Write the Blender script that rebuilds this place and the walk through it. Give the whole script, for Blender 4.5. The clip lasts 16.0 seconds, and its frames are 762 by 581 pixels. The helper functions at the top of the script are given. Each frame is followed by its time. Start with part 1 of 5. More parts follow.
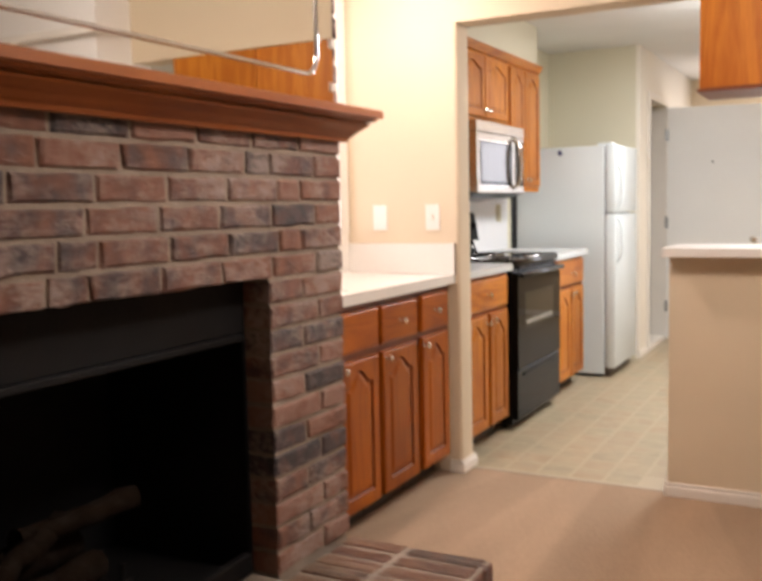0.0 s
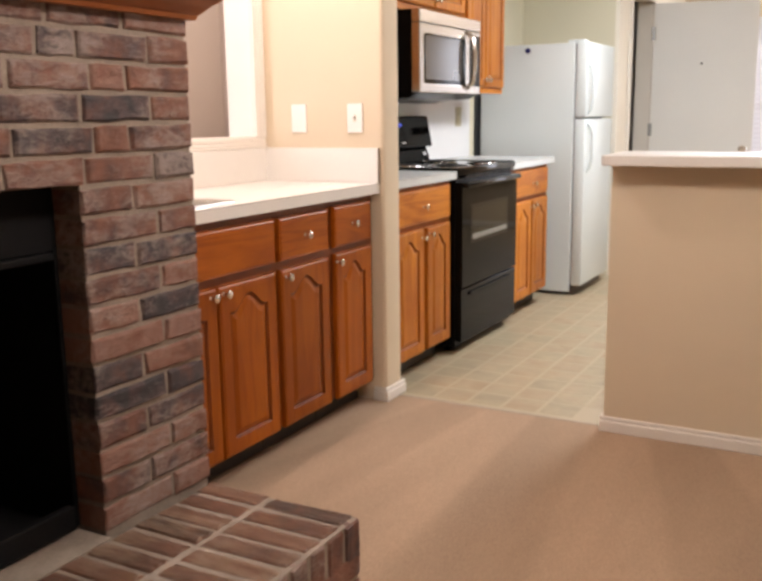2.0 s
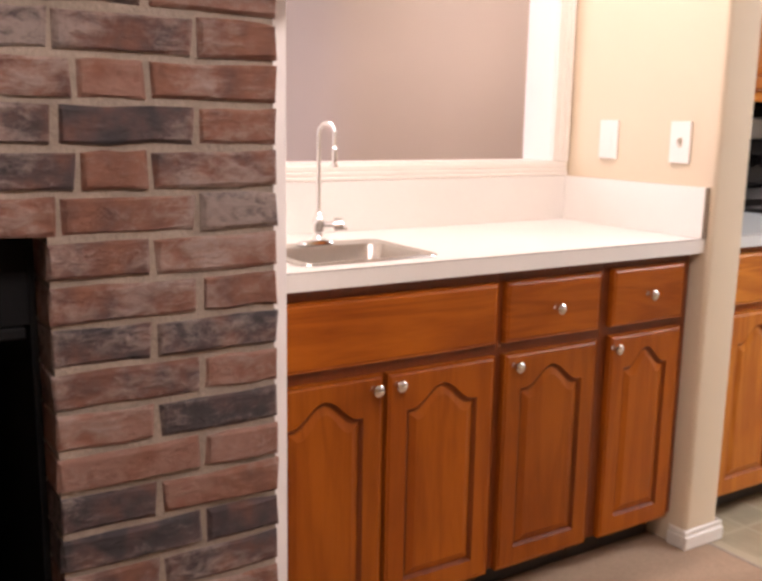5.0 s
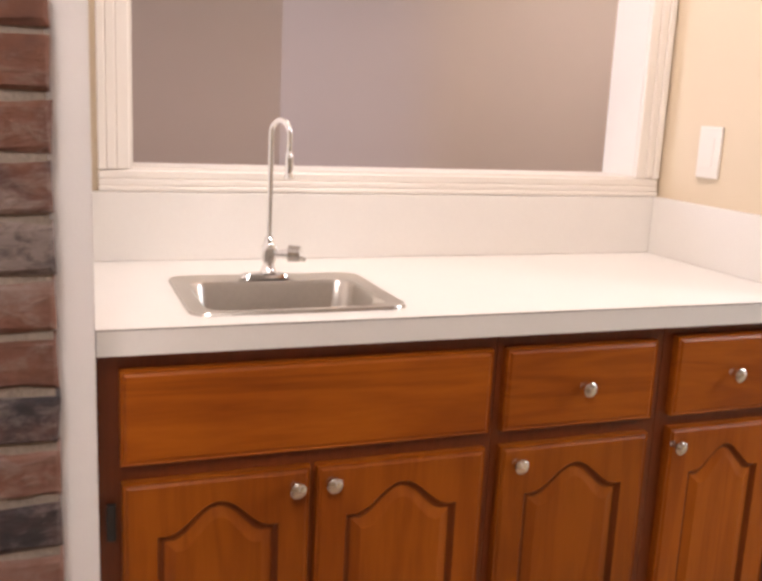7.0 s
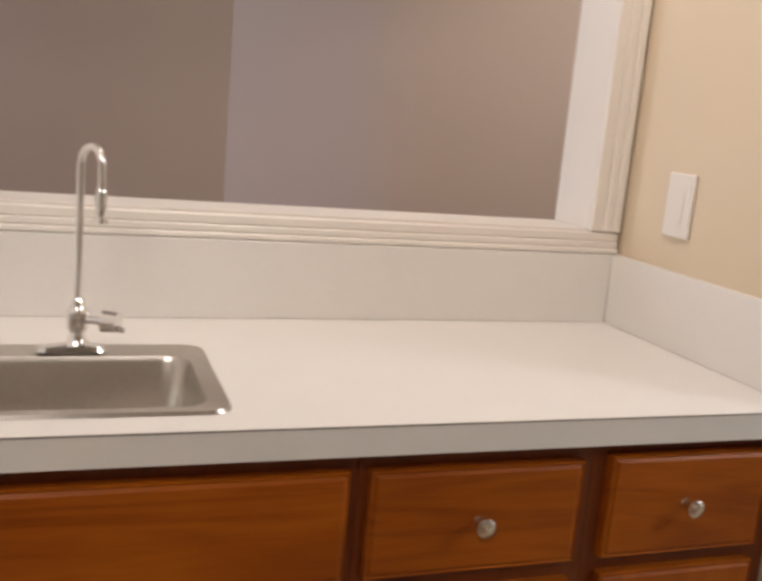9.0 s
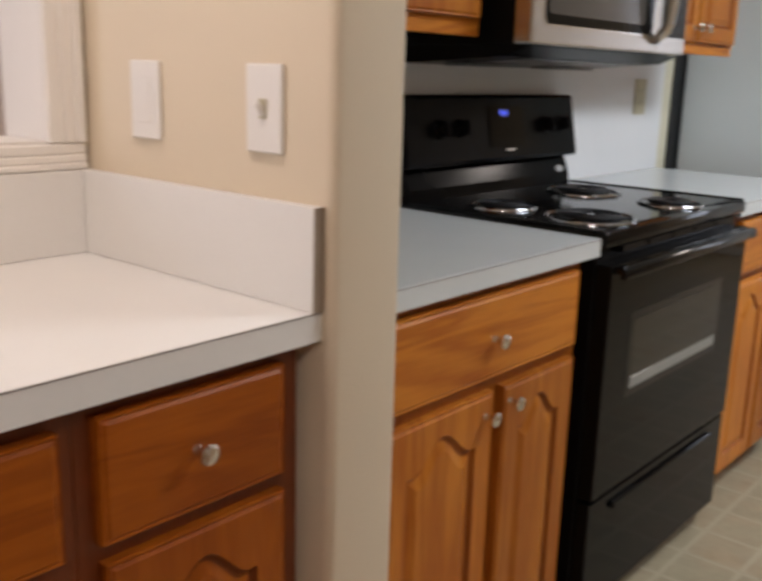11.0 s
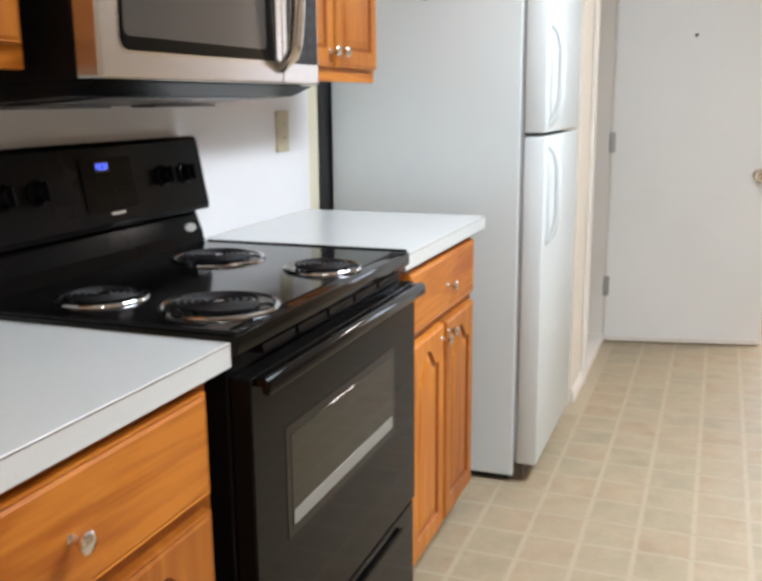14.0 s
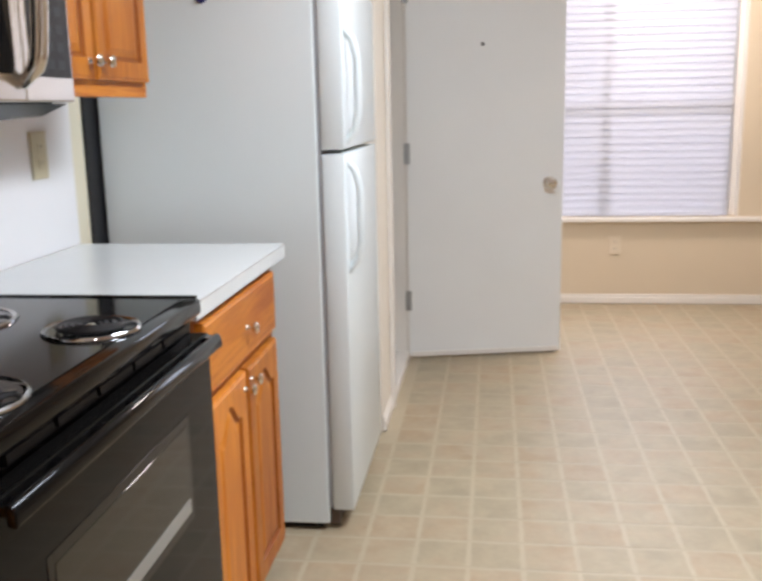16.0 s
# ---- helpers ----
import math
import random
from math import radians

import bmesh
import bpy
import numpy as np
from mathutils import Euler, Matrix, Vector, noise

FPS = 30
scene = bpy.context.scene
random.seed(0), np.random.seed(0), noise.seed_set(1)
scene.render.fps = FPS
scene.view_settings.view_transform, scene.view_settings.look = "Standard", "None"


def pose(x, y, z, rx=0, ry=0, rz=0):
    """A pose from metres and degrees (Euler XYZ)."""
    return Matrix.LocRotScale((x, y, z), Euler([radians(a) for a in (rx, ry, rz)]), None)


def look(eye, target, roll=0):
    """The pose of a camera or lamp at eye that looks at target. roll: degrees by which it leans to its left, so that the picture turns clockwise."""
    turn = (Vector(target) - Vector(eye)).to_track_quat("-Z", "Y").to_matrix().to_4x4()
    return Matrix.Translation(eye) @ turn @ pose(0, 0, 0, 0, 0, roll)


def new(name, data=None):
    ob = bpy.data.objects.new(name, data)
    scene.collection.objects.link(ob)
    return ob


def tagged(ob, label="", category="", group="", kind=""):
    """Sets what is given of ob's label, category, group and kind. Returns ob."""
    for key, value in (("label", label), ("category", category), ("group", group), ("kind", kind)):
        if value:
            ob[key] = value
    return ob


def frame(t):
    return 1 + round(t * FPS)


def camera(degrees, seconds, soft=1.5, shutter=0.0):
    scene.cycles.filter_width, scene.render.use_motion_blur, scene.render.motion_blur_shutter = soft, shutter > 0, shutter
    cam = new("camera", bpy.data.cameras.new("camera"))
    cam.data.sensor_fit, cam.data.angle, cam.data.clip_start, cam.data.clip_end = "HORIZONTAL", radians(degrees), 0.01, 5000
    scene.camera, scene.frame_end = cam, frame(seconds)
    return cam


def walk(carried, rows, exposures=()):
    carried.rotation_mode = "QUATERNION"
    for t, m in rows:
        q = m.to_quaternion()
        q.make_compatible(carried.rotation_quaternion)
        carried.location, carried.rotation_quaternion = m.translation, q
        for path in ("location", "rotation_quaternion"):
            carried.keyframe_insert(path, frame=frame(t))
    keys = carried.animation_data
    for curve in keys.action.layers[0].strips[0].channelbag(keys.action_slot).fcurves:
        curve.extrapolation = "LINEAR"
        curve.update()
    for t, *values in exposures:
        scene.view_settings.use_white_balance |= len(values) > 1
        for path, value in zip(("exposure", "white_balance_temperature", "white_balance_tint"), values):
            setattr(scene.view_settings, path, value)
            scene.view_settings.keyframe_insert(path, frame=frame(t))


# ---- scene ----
cam = camera(46.3, 16.0, soft=3.3, shutter=0.5)
PATH = [
    (0, (2.22, -3.667, 1.217), (1.28, -1.912, 1.031), -1.3),
    (0.5, (2.184, -3.549, 1.187), (1.355, -1.759, 0.86), -0.8),
    (1, (2.223, -3.425, 1.169), (1.413, -1.64, 0.773), -0.9),
    (1.5, (2.328, -3.322, 1.175), (1.452, -1.569, 0.775), -1.2),
    (2, (2.36, -3.141, 1.179), (1.416, -1.421, 0.792), -0.8),
    (2.5, (2.347, -2.906, 1.164), (1.34, -1.219, 0.788), -0.8),
    (3, (2.326, -2.665, 1.177), (1.235, -1.032, 0.799), -0.1),
    (3.5, (2.325, -2.501, 1.194), (0.98, -1.069, 0.819), 0.0),
    (4, (2.329, -2.36, 1.212), (0.837, -1.082, 0.837), -0.1),
    (4.2, (2.316, -2.311, 1.194), (0.792, -1.067, 0.834), 0.1),
    (6.3, (2.028, -1.562, 1.262), (0.216, -0.847, 0.811), 1.8),
    (6.5, (2.0, -1.51, 1.253), (0.178, -0.813, 0.813), 2.0),
    (7, (1.917, -1.409, 1.243), (0.087, -0.716, 0.832), 2.7),
    (7.5, (1.796, -1.374, 1.273), (-0.01, -0.627, 0.844), 5.1),
    (8, (1.688, -1.286, 1.294), (-0.149, -0.604, 0.891), 5.5),
    (8.2, (1.643, -1.244, 1.303), (-0.21, -0.596, 0.917), 5.5),
    (10.3, (1.568, -0.845, 1.236), (-0.107, 0.171, 0.832), 0.3),
    (10.5, (1.517, -0.867, 1.24), (-0.021, 0.333, 0.798), 1.2),
    (11, (1.435, -0.804, 1.218), (0.163, 0.664, 0.742), 1.6),
    (11.5, (1.416, -0.733, 1.21), (0.325, 0.873, 0.732), 1.4),
    (12, (1.436, -0.624, 1.216), (0.4, 1.022, 0.749), 0.5),
    (12.5, (1.456, -0.524, 1.229), (0.453, 1.147, 0.779), -0.2),
    (13, (1.423, -0.44, 1.24), (0.496, 1.278, 0.805), -0.4),
    (13.5, (1.338, -0.36, 1.248), (0.531, 1.419, 0.823), -0.2),
    (14, (1.261, -0.279, 1.249), (0.569, 1.551, 0.83), -0.5),
    (14.5, (1.232, -0.195, 1.24), (0.623, 1.668, 0.839), -1.2),
    (15, (1.236, -0.111, 1.246), (0.695, 1.774, 0.852), -1.6),
    (15.5, (1.244, -0.057, 1.272), (0.804, 1.852, 0.865), -1.6),
    (16, (1.175, -0.006, 1.266), (0.925, 1.936, 0.858), -1.2),
]

NEU = [(0, 0.03, 6850, 19), (1, 0.05, 6850, 20), (2.5, 0.02, 6650, 18), (4, 0.1, 6600, 25), (6.3, 0.02, 6480, 24), (7, -0.15, 6420, 20), (7.5, -0.29, 6360, 14), (8.2, -0.52, 6380, 13),
       (10.3, -0.98, 6380, 15), (11, -0.73, 6300, 16), (11.5, -0.36, 6150, 13), (12, -0.29, 6100, 13), (13, 0.02, 6120, 16), (14.5, 0.03, 6160, 15), (15.5, -0.12, 6180, 17), (16, -0.14, 6200, 18)]
walk(cam, [(t, look(eye, target, roll)) for t, eye, target, roll in PATH], NEU)

# ---- light ----
SUN_EL, SUN_AZ = 0.6, 0.5
world = bpy.data.worlds.new("sky")
world.use_nodes = True
scene.world = world
_n = world.node_tree.nodes
_sky = _n.new("ShaderNodeTexSky")
_sky.sky_type = "NISHITA"
_sky.sun_disc = False
_sky.sun_elevation, _sky.sun_rotation = SUN_EL, SUN_AZ
world.node_tree.links.new(_sky.outputs[0], _n["Background"].inputs[0])
_n["Background"].inputs[1].default_value = 0.13


def lamp(name, kind, at, power, color, size=0.3, size_y=None, aim=(0, 0, -1), angle=0.01):
    d = bpy.data.lights.new(name, kind)
    d.color = color
    d.energy = power
    if kind == "AREA":
        d.shape, d.size, d.size_y = "RECTANGLE", size, size_y or size
    elif kind == "SUN":
        d.angle = angle
    else:
        d.shadow_soft_size = size
    o = new(name, d)
    o.location = at
    o.rotation_euler = Vector(aim).to_track_quat("-Z", "Y").to_euler()
    return o


lamp("sun", "SUN", (0, 20, 12), 2.2, (1.0, 0.95, 0.88), aim=(-0.45, -0.83, -0.68), angle=0.01)
lamp("living_ceiling_lamp", "POINT", (2.25, -1.62, 2.26), 66, (1.0, 0.92, 0.83), 0.18)
lamp("bar_ceiling_lamp", "AREA", (0.50, -0.56, 2.36), 16.3, (1.0, 0.88, 0.80), 0.10, 0.10)
lamp("kitchen_ceiling_lamp", "AREA", (1.75, 1.80, 2.33), 58, (0.86, 0.96, 1.0), 0.45, 1.25)
lamp("kitchen_lamp_sides", "POINT", (1.75, 1.80, 2.16), 28, (0.86, 0.96, 1.0), 0.25)
# Added light for the dining end and doorway wall; no fixture is known there.
lamp("dining_ceiling_lamp", "AREA", (2.2, 4.9, 2.34), 34, (1.0, 0.90, 0.78), 0.4, 0.4)
lamp("window_daylight", "AREA", (1.90, 5.62, 1.3), 18, (0.80, 0.90, 1.0), 1.2, 1.3, aim=(0, -1, 0))
# Two added unseen lights, warm and cool, to brighten the greige walls.
lamp("foyer_lamp", "POINT", (-0.30, 0.85, 2.0), 30, (1.0, 0.93, 0.86), 0.2)
lamp("foyer_daylight", "AREA", (-1.55, -3.4, 1.5), 60, (0.84, 0.89, 1.0), 0.6, 1.8, aim=(0, 1, -0.05))

# ---- materials ----


def mat(name, base, rough=0.6, metal=0.0, var=0.06, scale=4.0, bump=0.0, bscale=60.0, stretch=(1, 1, 1), fine=0.0,
        fscale=120.0, obj_random=0.0, island=0.0, dark=None, dark_at=0.6, coat=0.0, spec=0.5, obj_coords=False):
    """Two scales of colour variation over a base colour, with fine relief."""
    m = bpy.data.materials.new(name)
    m.use_nodes = True
    nt = m.node_tree
    n, link = nt.nodes, nt.links.new
    b = n["Principled BSDF"]
    b.inputs["Roughness"].default_value = rough
    b.inputs["Metallic"].default_value = metal
    b.inputs["Specular IOR Level"].default_value = spec
    b.inputs["Coat Weight"].default_value = coat
    if obj_coords:
        tc = n.new("ShaderNodeTexCoord")
        src = tc.outputs["Object"]
    else:
        tc = n.new("ShaderNodeNewGeometry")
        src = tc.outputs["Position"]
    mp = n.new("ShaderNodeMapping")
    mp.inputs["Scale"].default_value = stretch
    if obj_random:
        oi = n.new("ShaderNodeObjectInfo")
        add = n.new("ShaderNodeVectorMath")
        add.operation = "MULTIPLY_ADD"
        link(oi.outputs["Random"], add.inputs[0])
        add.inputs[1].default_value = (17.3, 31.1, 23.7)
        link(src, add.inputs[2])
        src = add.outputs[0]
    link(src, mp.inputs[0])
    big = n.new("ShaderNodeTexNoise")
    big.inputs["Scale"].default_value = scale
    big.inputs["Detail"].default_value = 4
    link(mp.outputs[0], big.inputs["Vector"])
    fin = n.new("ShaderNodeTexNoise")
    fin.inputs["Scale"].default_value = fscale
    fin.inputs["Detail"].default_value = 2
    link(mp.outputs[0], fin.inputs["Vector"])

    def scaled(sock, amount):
        mr = n.new("ShaderNodeMapRange")
        mr.inputs[1].default_value, mr.inputs[2].default_value = 0.25, 0.75
        mr.inputs[3].default_value, mr.inputs[4].default_value = 1 - amount, 1 + amount
        link(sock, mr.inputs[0])
        return mr.outputs[0]
    v = scaled(big.outputs[0], var)
    mu = n.new("ShaderNodeMath")
    mu.operation = "MULTIPLY"
    link(v, mu.inputs[0])
    link(scaled(fin.outputs[0], fine), mu.inputs[1])
    v = mu.outputs[0]
    for amount, out in ((obj_random, "obj"), (island, "isl")):
        if amount:
            r = n.new("ShaderNodeObjectInfo").outputs["Random"] if out == "obj" else n.new("ShaderNodeNewGeometry").outputs["Random Per Island"]
            mr = n.new("ShaderNodeMapRange")
            mr.inputs[3].default_value, mr.inputs[4].default_value = 1 - amount, 1 + amount
            link(r, mr.inputs[0])
            m2 = n.new("ShaderNodeMath")
            m2.operation = "MULTIPLY"
            link(v, m2.inputs[0])
            link(mr.outputs[0], m2.inputs[1])
            v = m2.outputs[0]
    sc = n.new("ShaderNodeVectorMath")
    sc.operation = "SCALE"
    sc.inputs[0].default_value = base
    link(v, sc.inputs["Scale"])
    col = sc.outputs[0]
    if dark:
        ramp = n.new("ShaderNodeValToRGB")
        ramp.color_ramp.elements[0].position = dark_at - 0.08
        ramp.color_ramp.elements[1].position = dark_at + 0.08
        n2 = n.new("ShaderNodeTexNoise")
        n2.inputs["Scale"].default_value = scale * 1.7
        n2.inputs["Detail"].default_value = 5
        link(mp.outputs[0], n2.inputs["Vector"])
        link(n2.outputs[0], ramp.inputs[0])
        mx = n.new("ShaderNodeMix")
        mx.data_type = "RGBA"
        link(ramp.outputs[0], mx.inputs[0])
        link(col, mx.inputs[6])
        mx.inputs[7].default_value = (*dark, 1)
        col = mx.outputs[2]
    link(col, b.inputs["Base Color"])
    if bump:
        bn = n.new("ShaderNodeTexNoise")
        bn.inputs["Scale"].default_value = bscale
        bn.inputs["Detail"].default_value = 3
        link(mp.outputs[0], bn.inputs["Vector"])
        bp = n.new("ShaderNodeBump")
        bp.inputs["Strength"].default_value = bump
        bp.inputs["Distance"].default_value = 0.004
        link(bn.outputs[0], bp.inputs["Height"])
        link(bp.outputs[0], b.inputs["Normal"])
    return m


def wood(name, base, dark, fig=0.10, rough=0.40, along="z", freq=24.0):
    """Stained oak: streaks along the grain, dark pores and slow cathedral figures."""
    m = bpy.data.materials.new(name)
    m.use_nodes = True
    nt = m.node_tree
    n, link = nt.nodes, nt.links.new
    b = n["Principled BSDF"]
    b.inputs["Roughness"].default_value = rough
    b.inputs["Specular IOR Level"].default_value = 0.24
    g = n.new("ShaderNodeNewGeometry")
    oi = n.new("ShaderNodeObjectInfo")
    off = n.new("ShaderNodeVectorMath")
    off.operation = "MULTIPLY_ADD"
    link(oi.outputs["Random"], off.inputs[0])
    off.inputs[1].default_value = (9.1, 13.7, 5.3)
    link(g.outputs["Position"], off.inputs[2])
    mp = n.new("ShaderNodeMapping")
    mp.inputs["Scale"].default_value = {"z": (1, 1, 0.10), "y": (1, 0.10, 1)}[along]
    link(off.outputs[0], mp.inputs[0])
    n1 = n.new("ShaderNodeTexNoise")
    n1.inputs["Scale"].default_value = 9
    n1.inputs["Detail"].default_value = 3
    n1.inputs["Distortion"].default_value = 1.2
    link(mp.outputs[0], n1.inputs["Vector"])
    n2 = n.new("ShaderNodeTexNoise")
    n2.inputs["Scale"].default_value = 160
    n2.inputs["Detail"].default_value = 2
    link(mp.outputs[0], n2.inputs["Vector"])
    n3 = n.new("ShaderNodeTexNoise")
    n3.inputs["Scale"].default_value = 3.0
    n3.inputs["Detail"].default_value = 2
    link(off.outputs[0], n3.inputs["Vector"])
    wv = n.new("ShaderNodeMath")
    wv.operation = "MULTIPLY"
    wv.inputs[1].default_value = freq
    link(n1.outputs[0], wv.inputs[0])
    sn = n.new("ShaderNodeMath")
    sn.operation = "SINE"
    link(wv.outputs[0], sn.inputs[0])
    a = n.new("ShaderNodeMath")
    a.operation = "MULTIPLY_ADD"
    a.inputs[1].default_value, a.inputs[2].default_value = fig, 0.0
    link(sn.outputs[0], a.inputs[0])
    c = n.new("ShaderNodeMath")
    c.operation = "MULTIPLY_ADD"
    c.inputs[1].default_value = 0.28
    link(n2.outputs[0], c.inputs[0])
    link(a.outputs[0], c.inputs[2])
    d = n.new("ShaderNodeMath")
    d.operation = "MULTIPLY_ADD"
    d.inputs[1].default_value = 0.6
    link(n3.outputs[0], d.inputs[0])
    link(c.outputs[0], d.inputs[2])
    ramp = n.new("ShaderNodeValToRGB")
    ramp.color_ramp.elements[0].position, ramp.color_ramp.elements[0].color = 0.17, (*dark, 1)
    ramp.color_ramp.elements[1].position, ramp.color_ramp.elements[1].color = 0.62, (*base, 1)
    link(d.outputs[0], ramp.inputs[0])
    tone = n.new("ShaderNodeMapRange")
    tone.inputs[3].default_value, tone.inputs[4].default_value = 0.84, 1.08
    link(oi.outputs["Random"], tone.inputs[0])
    toned = n.new("ShaderNodeVectorMath")
    toned.operation = "SCALE"
    link(ramp.outputs[0], toned.inputs[0])
    link(tone.outputs[0], toned.inputs["Scale"])
    link(toned.outputs[0], b.inputs["Base Color"])
    bp = n.new("ShaderNodeBump")
    bp.inputs["Strength"].default_value = 0.12
    bp.inputs["Distance"].default_value = 0.002
    link(n2.outputs[0], bp.inputs["Height"])
    link(bp.outputs[0], b.inputs["Normal"])
    return m


def brick_mat(name="brick_clay", tones=((0.040, 0.031, 0.033), (0.085, 0.052, 0.048), (0.165, 0.070, 0.046), (0.230, 0.096, 0.056), (0.29, 0.150, 0.108)), rough=0.66, smear=(0.40, 0.315, 0.275), stretch=(1, 0.55, 1.2)):
    """Used red brick: each one its own red to plum tone, some sooty, with whitish mortar smears and rough relief."""
    m = bpy.data.materials.new(name)
    m.use_nodes = True
    n, link = m.node_tree.nodes, m.node_tree.links.new
    b = n["Principled BSDF"]
    b.inputs["Roughness"].default_value = rough
    oi = n.new("ShaderNodeObjectInfo")
    g = n.new("ShaderNodeNewGeometry")
    ramp = n.new("ShaderNodeValToRGB")
    e = ramp.color_ramp.elements
    e[0].position, e[0].color = 0.0, (*tones[0], 1)
    e[1].position, e[1].color = 1.0, (*tones[4], 1)
    for p, c in ((0.2, (*tones[1], 1)), (0.45, (*tones[2], 1)), (0.72, (*tones[3], 1))):
        el = e.new(p)
        el.color = c
    n0 = n.new("ShaderNodeTexNoise")
    n0.inputs["Scale"].default_value = 17
    n0.inputs["Detail"].default_value = 4
    link(g.outputs["Position"], n0.inputs["Vector"])
    ad = n.new("ShaderNodeMath")
    ad.operation = "MULTIPLY_ADD"
    ad.inputs[1].default_value = 1.5
    link(n0.outputs[0], ad.inputs[0])
    sb = n.new("ShaderNodeMath")
    sb.operation = "SUBTRACT"
    sb.inputs[1].default_value = 0.72
    link(oi.outputs["Random"], sb.inputs[0])
    link(sb.outputs[0], ad.inputs[2])
    link(ad.outputs[0], ramp.inputs[0])
    n1 = n.new("ShaderNodeTexNoise")
    n1.inputs["Scale"].default_value = 46
    n1.inputs["Detail"].default_value = 8
    n1.inputs["Roughness"].default_value = 0.74
    n1.inputs["Distortion"].default_value = 0.4
    st = n.new("ShaderNodeMapping")
    st.inputs["Scale"].default_value = stretch
    link(g.outputs["Position"], st.inputs[0])
    link(st.outputs[0], n1.inputs["Vector"])
    n3 = n.new("ShaderNodeTexNoise")
    n3.inputs["Scale"].default_value = 5
    link(g.outputs["Position"], n3.inputs["Vector"])
    ml = n.new("ShaderNodeMath")
    ml.operation = "MULTIPLY"
    link(n1.outputs[0], ml.inputs[0])
    link(n3.outputs[0], ml.inputs[1])
    r2 = n.new("ShaderNodeValToRGB")
    r2.color_ramp.elements[0].position = 0.235
    r2.color_ramp.elements[1].position = 0.365
    r2.color_ramp.elements[1].color = (0.72, 0.72, 0.72, 1)
    link(ml.outputs[0], r2.inputs[0])
    mx = n.new("ShaderNodeMix")
    mx.data_type = "RGBA"
    link(r2.outputs[0], mx.inputs[0])
    link(ramp.outputs[0], mx.inputs[6])
    mx.inputs[7].default_value = (*smear, 1)
    link(mx.outputs[2], b.inputs["Base Color"])
    bp = n.new("ShaderNodeBump")
    bp.inputs["Strength"].default_value = 1.0
    bp.inputs["Distance"].default_value = 0.009
    link(n1.outputs[0], bp.inputs["Height"])
    link(bp.outputs[0], b.inputs["Normal"])
    return m


def glow(name, color, strength):
    m = bpy.data.materials.new(name)
    m.use_nodes = True
    n = m.node_tree.nodes
    e = n.new("ShaderNodeEmission")
    e.inputs[0].default_value = (*color, 1)
    e.inputs[1].default_value = strength
    m.node_tree.links.new(e.outputs[0], n["Material Output"].inputs[0])
    return m


TILE = 0.1525


